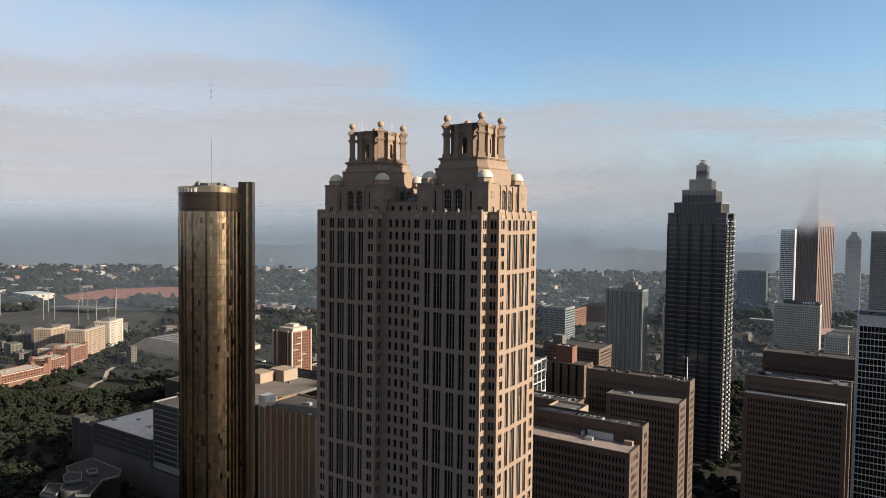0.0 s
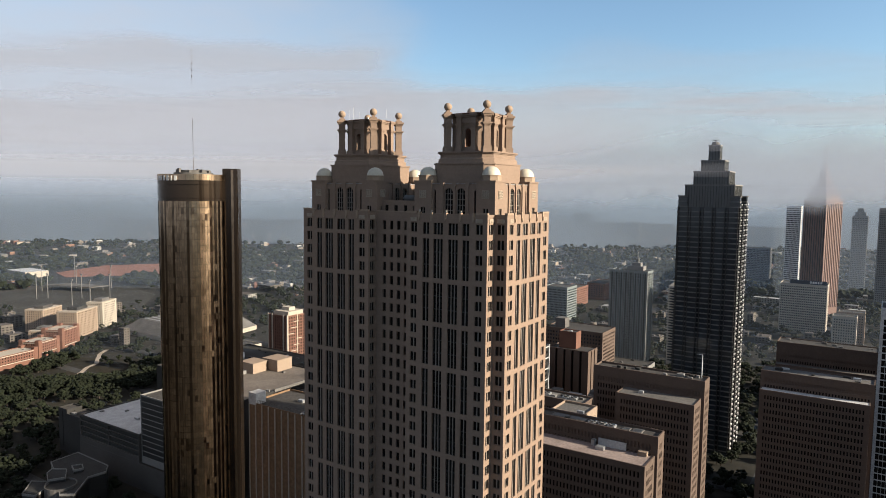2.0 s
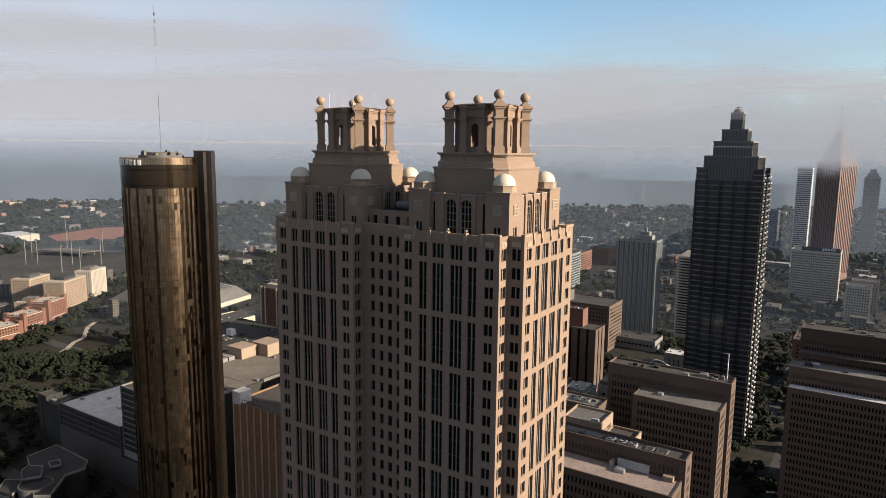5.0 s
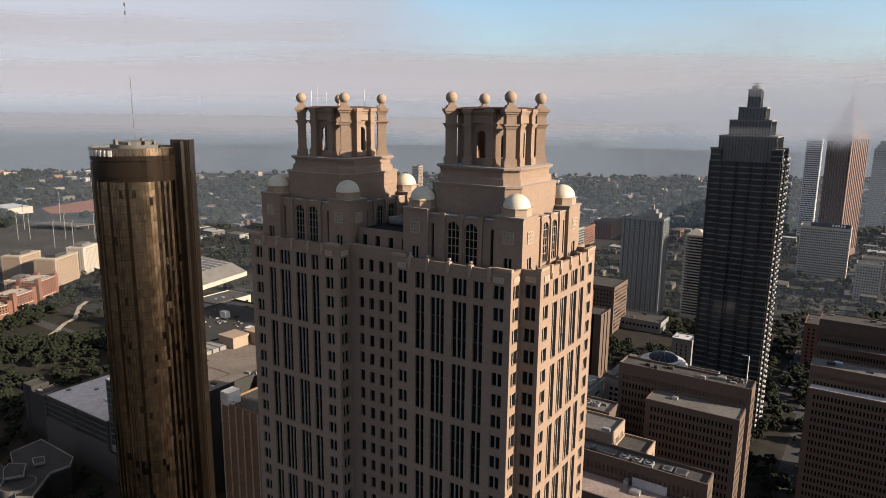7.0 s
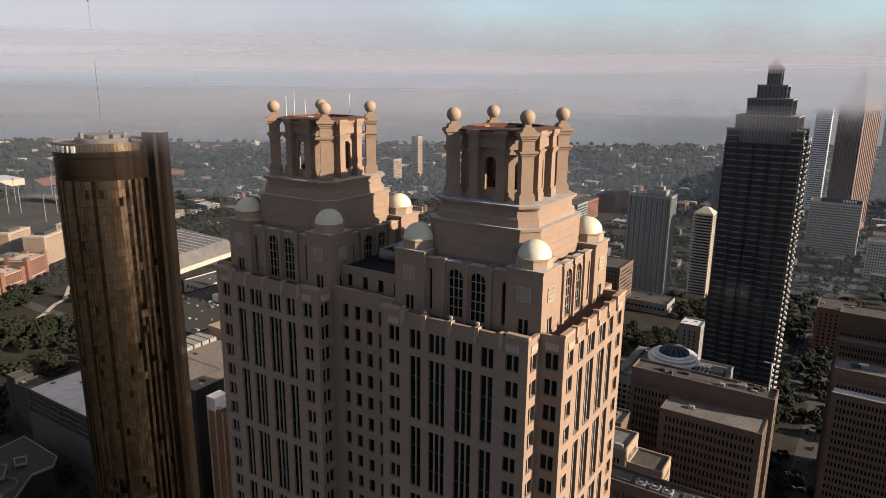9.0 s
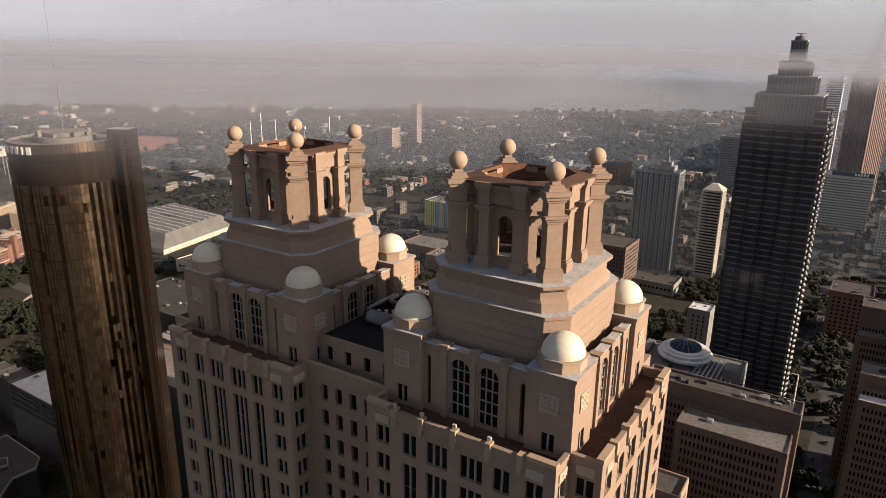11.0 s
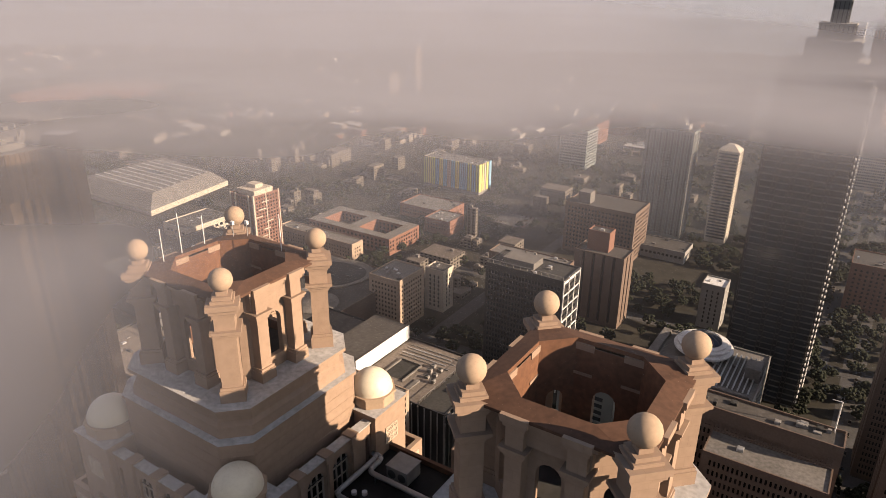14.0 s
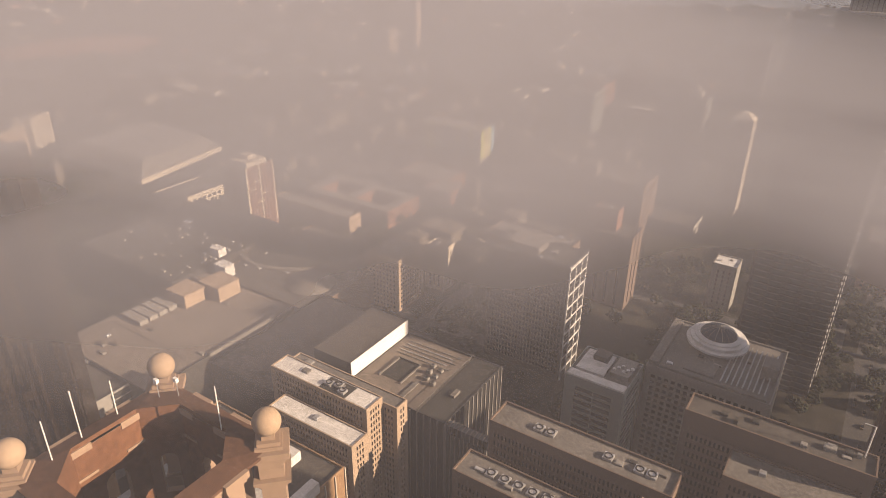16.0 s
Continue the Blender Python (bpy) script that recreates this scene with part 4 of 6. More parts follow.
def ribbed_block(name, label, x0, x1, y0, y1, top, wall, rib, gap, roof=ROOF_MID, units=6, seed=1):
    """A windowless block with upright ribs round it."""
    ob = slot_building(name, label, x0, x1, y0, y1, top, wall, sides="", units=units, seed=seed, roof=roof)
    pts = [(x0, y0), (x1, y0), (x1, y1), (x0, y1)]
    for i in range(4):
        p, q = Vector(pts[i]), Vector(pts[(i + 1) % 4])
        L = (q - p).length
        d = (q - p) / L
        nrm = Vector((d.y, -d.x))
        n = int(L / gap)
        for k in range(n + 1):
            r = Shape()
            r.obox(p + d * (L * k / n) + nrm * 0.25, (d.x, d.y), 0.22, 0.3, GZ, top - 0.4)
            part("rib", r, rib, ob)
    return ob


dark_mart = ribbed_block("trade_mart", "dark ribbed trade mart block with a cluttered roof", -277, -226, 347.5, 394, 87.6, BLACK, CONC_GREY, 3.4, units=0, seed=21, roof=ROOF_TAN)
q = Shape()
q.box(-239.6, -226.5, 348, 393.5, 86.6, 87.3)
part("roof_strip", q, DARKROOF, dark_mart, "dark roof strip outside a railing")
q = Shape()
q.box(-233.5, -231.5, 363, 368, 87.3, 88.6)
part("roof_unit", q, ROOF_PALE, dark_mart)
for k in range(22):
    q = Shape()
    y = 348.4 + k * 2.05
    q.box(-240.1, -239.9, y - 0.08, y + 0.08, 86.6, 89.0)
    q.box(-240.1, -239.9, y, y + 2.05, 88.8, 89.0)
    q.tube((-240, y, 86.8), (-240, y + 2.05, 88.8), 0.08, 4)
    part("roof_rail", q, ROOF_PALE, dark_mart)
q = Shape()
q.box(-268, -257, 360, 374, 86.6, 86.66)
part("roof_pit", q, DARKROOF, dark_mart, "sunken dark pit in the roof")
for x0, x1, y0, y1, z1 in ((-268.6, -268, 359, 375, 87.5), (-257, -256.4, 359, 375, 87.5), (-268.6, -256.4, 374.4, 375, 87.6), (-252, -250, 352, 364, 87.3), (-254, -247, 350, 351, 87.2)):
    q = Shape()
    q.box(x0, x1, y0, y1, 86.6, z1)
    part("roof_kerb", q, ROOF_PALE, dark_mart)
for k, (x, y) in enumerate(((-249, 368), (-246.5, 371), (-250.5, 372.5), (-247, 376), (-251.5, 377), (-244.5, 366))):
    q = Shape()
    q.box(x - 1.2, x + 1.2, y - 0.9, y + 0.9, 86.9, 88.0 + 0.35 * (k % 3))
    q.lathe((x, y), [(0.7, 88.0 + 0.35 * (k % 3)), (0.7, 88.3 + 0.35 * (k % 3)), (0.5, 88.3 + 0.35 * (k % 3))], 10, 1)
    part("roof_unit", q, [CONC_GREY, BLACK], dark_mart)
for k in range(5):
    q = Shape()
    q.tube((-272, 378 + 2.6 * k, 87.0), (-244 - 3 * (k % 2), 378.6 + 2.6 * k, 87.0), 0.22)
    part("roof_pipe", q, STEEL if k % 2 else CONC_GREY, dark_mart)
mart = ribbed_block("trade_mart", "brown ribbed trade mart block with a railed flat roof", -306, -240, 272, 303, 93.0, MARTWALL, CREAM, 4.9, units=4, seed=22, roof=ROOF_MID)
for x0, x1, y0, y1, z1 in ((-306.3, -300.5, 271.6, 279, 98.5), (-265, -256, 290, 298, 96), (-243.2, -239.6, 276, 290, 96.5)):
    q = Shape()
    q.box(x0, x1, y0, y1, 92.0, z1)
    part("roof_house", q, ROOF_WHITE, mart)
for k in range(30):
    q = Shape()
    x = -299.5 + k * 2.0
    q.box(x - 0.07, x + 0.07, 272.1, 272.3, 93.0, 95.0)
    q.box(x - 0.07, x + 2.07, 272.12, 272.28, 94.9, 95.05)
    q.tube((x, 272.2, 93.1), (x + 2.0, 272.2, 94.9), 0.06, 4)
    part("roof_rail", q, ROOF_PALE, mart)
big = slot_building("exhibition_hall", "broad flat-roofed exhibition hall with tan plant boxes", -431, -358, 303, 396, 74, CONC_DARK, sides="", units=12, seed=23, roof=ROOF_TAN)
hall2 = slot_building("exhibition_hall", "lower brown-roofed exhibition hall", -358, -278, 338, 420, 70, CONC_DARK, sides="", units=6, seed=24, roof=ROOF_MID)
for x0, x1, y0, y1, z1 in ((-420, -405, 361, 375, 80.5), (-411, -395, 376, 391, 81.5)):
    q = Shape()
    q.box(x0, x1, y0, y1, 72.9, z1)
    q.box(x0 - 0.3, x1 + 0.3, y0 - 0.3, y1 + 0.3, z1, z1 + 0.4)
    part("plant_box", q, CONC_TAN, big)
for k in range(4):
    q = Shape()
    q.box(-426, -410, 336 + k * 6, 341 + k * 6, 72.9, 75.6)
    for n in range(6):
        q.box(-425.5 + n * 2.6, -424 + n * 2.6, 335.9 + k * 6, 336.0 + k * 6, 73.4, 75.2, 1)
    part("louvre_unit", q, [CONC_GREY, BLACK], big)
q = Shape()
q.box(-358.4, -357.4, 338.2, 396, 73, 75)
part("roof_kerb", q, ROOF_PALE, big)


def stepped_tower():
    """Dark granite tower with notched bays and a stepped crown."""
    ob = thing("stepped_tower", "dark granite and glass tower with a stepped crown", "skyscraper", (-129, 586, GZ))
    cx, cy = -128.8, 586.5
    hx, hy = 22.8, 17.5

    def plan(s, n=5, bay=1.3):
        pts = []
        ax, ay = hx * s, hy * s
        for side in range(4):
            ux, uy, ln = ((1, 0, 2 * ax), (0, 1, 2 * ay), (-1, 0, 2 * ax), (0, -1, 2 * ay))[side]
            sx, sy = ((-ax, -ay), (ax, -ay), (ax, ay), (-ax, ay))[side]
            nx, ny = uy, -ux
            for k in range(n):
                u0, u1 = ln * (k + 0.12) / n, ln * (k + 0.88) / n
                o = bay * (1.0 if k % 2 else 0.35)
                if k in (0, n - 1):
                    o = 0
                for u, e in ((u0, 0), (u0, o), (u1, o), (u1, 0)):
                    pts.append((cx + sx + ux * u + nx * e, cy + sy + uy * u + ny * e))
        return pts

    outer, inner = plan(1.0), plan(0.985)
    z = GZ
    while z < 199:
        g, s = Shape(), Shape()
        s.prism(outer, z, z + 0.95)
        g.prism(inner, z + 0.95, z + 3.95)
        part("granite_band", s, SLATE, ob)
        part("window_band", g, SLATE_GLASS, ob)
        z += 3.95
    for k, (x, y) in enumerate(outer):
        if k % 4 in (1, 2):
            fins = Shape()
            fins.box(x - 0.28, x + 0.28, y - 0.28, y + 0.28, GZ, 201.5)
            part("fin", fins, BLACK, ob)
    for k in range(50):
        for v in (-13.5, -5.0, 5.0, 13.5):
            ba = Shape()
            xe = cx + hx + (1.35 if abs(v) < 8 else 0.1)
            ba.box(xe - 0.2, xe + 0.75, cy + v - 1.7, cy + v + 1.7, 10 + 3.95 * k, 11.0 + 3.95 * k)
            part("balcony", ba, ROOF_WHITE, ob)
    # the corner bays go on for two storeys beside the first stage of the crown
    for sx in (-1, 1):
        for sy in (-1, 1):
            x0, x1 = sorted((cx + sx * hx, cx + sx * (hx - 7.4)))
            y0, y1 = sorted((cy + sy * hy, cy + sy * (hy - 6.2)))
            for k in range(2):
                zz = z + 3.95 * k
                s, g = Shape(), Shape()
                s.box(x0, x1, y0, y1, zz, zz + 0.95)
                g.box(x0 + 0.3, x1 - 0.3, y0 + 0.3, y1 - 0.3, zz + 0.95, zz + 3.95)
                part("granite_band", s, SLATE, ob)
                part("window_band", g, SLATE_GLASS, ob)
            s = Shape()
            s.box(x0 - 0.2, x1 + 0.2, y0 - 0.2, y1 + 0.2, z + 7.9, z + 9.0)
            part("bay_cap", s, ROOF_PALE, ob)
    for n, (sc, a, b) in enumerate(((0.8, z, 219.0), (0.58, 219.0, 229.5), (0.385, 229.5, 238.0), (0.2, 238.0, 250.0))):
        stage = Shape()
        px, py = (hx * sc, hy * sc * 1.12) if n < 3 else (4.2, 4.2)
        stage.prism([(cx - px, cy - py), (cx + px, cy - py), (cx + px, cy + py), (cx - px, cy + py)], a, b)
        part("crown_stage", stage, SLATE, ob, "dark stage of a stepped crown")
        lip = Shape()
        lip.prism([(cx - px - 0.3, cy - py - 0.3), (cx + px + 0.3, cy - py - 0.3), (cx + px + 0.3, cy + py + 0.3), (cx - px - 0.3, cy + py + 0.3)], b - 0.9, b + 0.1)
        part("crown_lip", lip, CONC_GREY, ob)
        for k in range(int(px)):
            u = -px + 2 * px * (k + 0.5) / int(px)
            f = Shape()
            f.box(cx + u - 0.16, cx + u + 0.16, cy - py - 0.22, cy - py + 0.1, a, b - 0.9)
            part("crown_fin", f, BLACK, ob)
        for k in range(int(py)):
            u = -py + 2 * py * (k + 0.5) / int(py)
            f = Shape()
            f.box(cx + px - 0.1, cx + px + 0.22, cy + u - 0.16, cy + u + 0.16, a, b - 0.9)
            part("crown_fin", f, BLACK, ob)
    beacon = Shape()
    beacon.lathe((cx, cy), [(3.2, 250.0), (3.2, 251.0), (2.6, 252.4), (0.5, 252.8), (0.4, 253.6), (2.6, 253.8), (2.6, 254.1)], 14)
    part("beacon", beacon, ROOF_PALE, ob, "small pale beacon drum")


stepped_tower()


def apartment_tower():
    """Slender glazed flats with pale slab edges and corner balconies."""
    x0, x1, y0, y1, top = -294, -248, 826, 850, 119
    ob = slot_building("apartment_tower", "grey glazed apartment tower with pale floor edges", x0, x1, y0, y1, top, TEAL, pitch=2.9, slot_w=1.9, floor=3.2, win_h=2.5, blank=3.0, units=5, seed=31, depth=0.4, margin=0.8)
    for k in range(9):
        r = Shape()
        x = x0 + (x1 - x0) * k / 8
        r.box(x - 0.35, x + 0.35, y0 - 0.5, y0 + 0.1, GZ, top + 0.5)
        part("rib", r, CONC_GREY, ob)
    z, k = GZ + 3, 0
    while z < top - 2:
        for a, b, c, d in ((x0 - 0.9, x0 + 5, y0 - 0.9, y0 + 0.1), (-275, -266, y0 - 0.9, y0 + 0.1), (x1 - 5, x1 + 0.9, y0 - 0.9, y0 + 0.1), (x1 - 0.1, x1 + 0.9, y0 + 0.12, y0 + 8), (x1 - 0.1, x1 + 0.9, y1 - 7, y1)):
            s = Shape()
            s.box(a, b, c, d, z, z + 0.35)
            part("balcony_slab", s, ROOF_PALE, ob)
        z += 3.2
    c = Shape()
    c.box(-275, -255, 832, 844, top, top + 5)
    c.box(-270, -259, 834, 842, top + 5, top + 9)
    c.tube((-264, 838, top + 9), (-264, 838, top + 22), 0.5)
    c.box(-265.5, -262.5, 836.5, 839.5, top + 9, top + 14)
    part("plant_room", c, CONC_GREY, ob)


apartment_tower()


def far_tower(name, label, x0, x1, y0, y1, top, wall, floor=4.0, glass=None, pitch=3.0, slot_w=2.0, crown=()):
    ob = slot_building(name, label, x0, x1, y0, y1, top, wall, pitch=pitch, slot_w=slot_w, floor=floor, win_h=floor * 0.55, blank=4, glass=glass or SLATE_GLASS, depth=0.5, margin=1.0)
    for s, a, b in crown:
        c = Shape()
        cx, cy, h = (x0 + x1) / 2, (y0 + y1) / 2, (x1 - x0) / 2 * s
        c.prism(square(cx, cy, h), top + a, top + b)
        part("crown_stage", c, wall, ob)
    return ob


# spire tower of rose granite, with its upright recessed strips
def spired_tower():
    """Square tower standing across the street grid, with upright recessed strips and a stepped, spired top."""
    cx, cy, half, top, turn = -106, 1362, 21, 205, math.radians(-32)
    ob = thing("spired_tower", "rose granite tower with a spire in the mist", "skyscraper", (cx, cy, GZ))

    def ring(h):
        return [(cx + h * 1.41421 * math.cos(turn + math.pi / 4 * (2 * k + 5)), cy + h * 1.41421 * math.sin(turn + math.pi / 4 * (2 * k + 5))) for k in range(4)]

    w, g = Shape(), Shape()
    pts = ring(half)
    for k in range(4):
        cols = [(3.5 + 4.4 * n, 5.5 + 4.4 * n, [(20, 198)]) for n in range(9)]
        for h in facade(w, pts[k], pts[(k + 1) % 4], GZ, top, cols, 0.9):
            pane_in(g, h)
    w.poly([(*p, top) for p in pts])
    part("wall", w, PINK, ob)
    part("window_strip", g, SLATE_GLASS, ob, kind="stuff")
    for f, a, b in ((0.82, 0, 12), (0.62, 12, 24), (0.44, 24, 36), (0.26, 36, 50), (0.1, 50, 62), (0.04, 62, 92)):
        c = Shape()
        c.prism(ring(half * f), top + a, top + b)
        part("crown_stage", c, PINK, ob)


spired_tower()
far_tower("striped_tower", "pale office tower with dark window bands", -180, -154, 1520, 1546, 191, WHITE, pitch=2.4, slot_w=2.0)
far_tower("hospital_block", "pale hospital block with a grid of windows", -141, -79, 1140, 1175, 82, CREAM, pitch=2.4, slot_w=1.6, floor=3.6)
sg = Shape()
sg.box(-128, -80.5, 1139.0, 1139.8, 82, 87.5)
sign = thing("roof_sign", "dark blue sign band on a hospital roof", "sign", (-104, 1139, 82))
part("sign_board", sg, BLUE, sign)
for k, wd in enumerate((2.2, 2.6, 2.2, 2.0, 2.2)):
    b = Shape()
    b.box(-102 + k * 3.4, -102 + k * 3.4 + wd, 1138.7, 1139.0, 83.4, 86.4)
    part("sign_bar", b, WHITE, sign)
far_tower("office_block", "tan mid-rise office block with square windows", -66, -38, 1040, 1062, 55, CREAM, pitch=2.8, slot_w=1.5, floor=3.5)
far_tower("office_block", "pale mid-rise office block", -62, -30, 1100, 1126, 52, CONC_TAN, pitch=2.8, slot_w=1.5, floor=3.5)
far_tower("misty_tower", "grey tower far off in the haze", -74, -45, 1700, 1730, 170, CONC_GREY, crown=((0.7, 0, 8), (0.4, 8, 16)))
far_tower("misty_tower", "grey tower far off in the haze", -25, 8, 1500, 1530, 190, CONC_GREY)
far_tower("misty_tower", "grey tower far off in the haze", -1090, -1025, 2640, 2680, 125, SLATE)
far_tower("misty_tower", "grey tower far off in the haze", -905, -850, 2750, 2790, 95, SLATE)
far_tower("glass_office_block", "dark glass office block", -291, -228, 1700, 1730, 92, SLATE)
far_tower("glass_office_block", "blue-grey glass office block", -310, -276, 1340, 1370, 96, SLATE, glass=SLATE_GLASS)
bal = slot_building("balconied_tower", "pale tower with long floor bands and open balconies", -226, -206, 838, 858, 103, CREAM, pitch=18.4, slot_w=17.6, floor=3.2, win_h=1.9, blank=2.2, units=0, seed=33, depth=0.7, margin=0.4, glass=SLATE_GLASS)
q = Shape()
q.prism(square(-216, 848, 9.6), 103.0, 108.5, 0, None, square(-216, 848, 3.0))
part("hip_roof", q, CREAM, bal, "pale hipped roof")
for k in range(20):
    q = Shape()
    q.box(-227.2, -221.5, 837.0, 838.0, 37.6 + 3.2 * k, 38.6 + 3.2 * k)
    part("balcony", q, CREAM, bal)
far_tower("flats_tower", "slender tan tower far across the city", -984, -966, 1374, 1392, 110, CONC_TAN, floor=3.4)
far_tower("flats_tower", "broad tan block far across the city", -1020, -980, 1300, 1330, 62, CONC_TAN, floor=3.4)
far_tower("red_brick_block", "red brick warehouse block with bays", -500, -470, 1160, 1215, 42, BRICK, pitch=5, slot_w=2.5)
far_tower("red_brick_block", "red brick warehouse block with bays", -490, -455, 1260, 1330, 40, BRICK, pitch=5, slot_w=2.5)
far_tower("glass_office_block", "dark teal glass block", -470, -430, 1020, 1060, 62, TEAL, pitch=2.2, slot_w=1.8)
# blocks behind the slabs
far_tower("brown_office_block", "brown brick office block with a rooftop plant box", -337, -268, 734, 776, 58, CONCRETE, pitch=3.4, slot_w=1.8)
pl = Shape()
pl.box(-327, -315, 740, 752, 56.9, 68)
pt = thing("plant_room", "pale rooftop plant box", "plant room", (-321, 746, 57))
part("housing", pl, ROOF_PALE, pt)
slot_building("grey_office_block", "grey block with smooth upright piers", -274, -235, 605, 628, 66.5, CONCRETE, pitch=8, slot_w=2.2, floor=70, win_h=55, blank=0.9, units=2, seed=40, depth=2.0)
slot_building("brown_block", "brown brick block with a plain top storey", -267, -250, 612, 624, 81.5, BRICK, sides="", units=2, seed=41)
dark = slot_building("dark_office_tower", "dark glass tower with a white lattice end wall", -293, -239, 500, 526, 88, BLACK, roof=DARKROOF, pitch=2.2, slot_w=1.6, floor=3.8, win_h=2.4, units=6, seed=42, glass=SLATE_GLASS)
for k in range(4):
    s = Shape()
    y = 500.4 + k * 8.4
    s.box(-238.9, -238.2, y - 0.3, y + 0.3, GZ, 88)
    part("lattice_post", s, WHITE, dark)
for k in range(9):
    s = Shape()
    s.box(-238.85, -238.25, 500.4, 525.6, 14 + k * 9.0, 14.6 + k * 9.0)
    part("lattice_rail", s, WHITE, dark)
q = Shape()
q.box(-284, -262, 506, 520, 87, 91.5)
part("roof_house", q, ROOF_PALE, dark, "pale flat plant house")
for k in range(12):
    q = Shape()
    x = -292.6 + k * 4.85
    q.box(x - 0.12, x + 0.12, 500.1, 500.4, 88, 90.6)
    q.box(x, x + 4.85 if k < 11 else x, 500.1, 500.4, 90.3, 90.6)
    part("roof_rail", q, CONC_GREY, dark)
for k, wd in enumerate((1.5, 1.2, 1.2, 1.1, 1.0, 1.2, 0.8, 1.6)):
    q = Shape()
    q.box(-238.98, -238.8, 501.4 + k * 2.0, 501.4 + k * 2.0 + wd, 84.6, 86.8)
    part("sign_bar", q, WHITE, dark)
glazed = slot_building("grey_glass_block", "grey glazed office block with a white roof strip", -206, -177, 422, 450, 75, TEAL, pitch=9.2, slot_w=8.9, floor=3.8, win_h=2.5, units=9, seed=43, roof=ROOF_PALE, glass=SLATE_GLASS)
for name, x0, x1, y0, y1, z0, z1, m in (("roof_strip", -205.4, -177.6, 422.6, 427.6, 73.9, 75.6, ROOF_WHITE), ("plant_deck", -204, -190, 430, 448, 73.9, 75.2, ROOF_WHITE), ("plant_deck", -188, -179, 433, 448, 73.9, 76.4, CONC_GREY), ("roof_house", -199, -192, 440, 447, 75.2, 78.0, ROOF_MID)):
    q = Shape()
    q.box(x0, x1, y0, y1, z0, z1)
    part(name, q, m, glazed)
for k in range(6):
    q = Shape()
    q.lathe((-187 + 1.5 * k, 436 + 2.2 * (k % 3)), [(0.9, 76.4), (0.9, 77.1), (0.6, 77.2), (0.1, 76.9)], 12)
    part("roof_fan", q, STEEL, glazed)
slot_building("tan_slab", "slender tan slab with a sunlit end wall", -398, -370, 508, 541, 50, CONC_TAN, pitch=3, slot_w=1.6, floor=3.6, win_h=2.0, units=6, seed=44, roof=ROOF_PALE)
slot_building("white_slab", "pale slab with dark window strips", -377, -360, 553, 568, 44, CREAM, pitch=4, slot_w=1.8, floor=3.6, win_h=2.6, units=3, seed=45)


slot_building("brown_brick_block", "brown brick block with a sunlit end wall", -94, -62, 742, 778, 50, BRICK, pitch=4, slot_w=1.6, floor=3.6, win_h=1.9, units=5, seed=48)
slot_building("white_roofed_tower", "small grey tower with a white roof", -186, -169, 646, 664, 45, CONC_GREY, pitch=4, slot_w=1.2, floor=3.6, win_h=2.4, units=2, seed=49, roof=ROOF_WHITE)
slot_building("low_terrace_block", "long low block with a pale deck roof", -290, -226, 762, 792, 20, CONC_GREY, pitch=4, slot_w=2.6, floor=4, win_h=2.4, units=4, seed=50, roof=ROOF_MID)
slot_building("brown_office_block", "low brown block with a rooftop sign wall", -334, -270, 578, 596, 60, CONCRETE, pitch=3.4, slot_w=1.8, floor=3.8, win_h=2.0, units=9, seed=54, roof=ROOF_PALE)


def yellow_flats():
    """Long apartment block of yellow and teal bays."""
    ob = slot_building("colourful_flats", "long apartment block with yellow and teal bays", -573, -492, 835, 865, 46, CONC_GREY, pitch=3.0, slot_w=1.4, floor=3.1, win_h=1.7, blank=2, units=8, seed=46, roof=ROOF_PALE)
    for k, m in enumerate((LIME, YELLOW, LIME, SKY, YELLOW, SKY, CREAM, SKY, YELLOW, SKY, SKY, LIME, SKY, LIME)):
        x = -572.6 + k * 5.9
        for u in (x, x + 2.95):
            s = Shape()
            s.box(u, u + 1.55, 834.2, 835.0, GZ + 4, 46.3 if k % 3 else 44.6)
            part("bay_strip", s, m, ob)
    for y, wide, m in ((835.2, 5, LIME), (842, 3.5, YELLOW), (847, 3, CREAM), (852, 4, LIME), (858.5, 5, SKY)):
        s = Shape()
        s.box(-492, -491.3, y, y + wide, GZ + 4, 46.4)
        part("end_panel", s, m, ob)


yellow_flats()


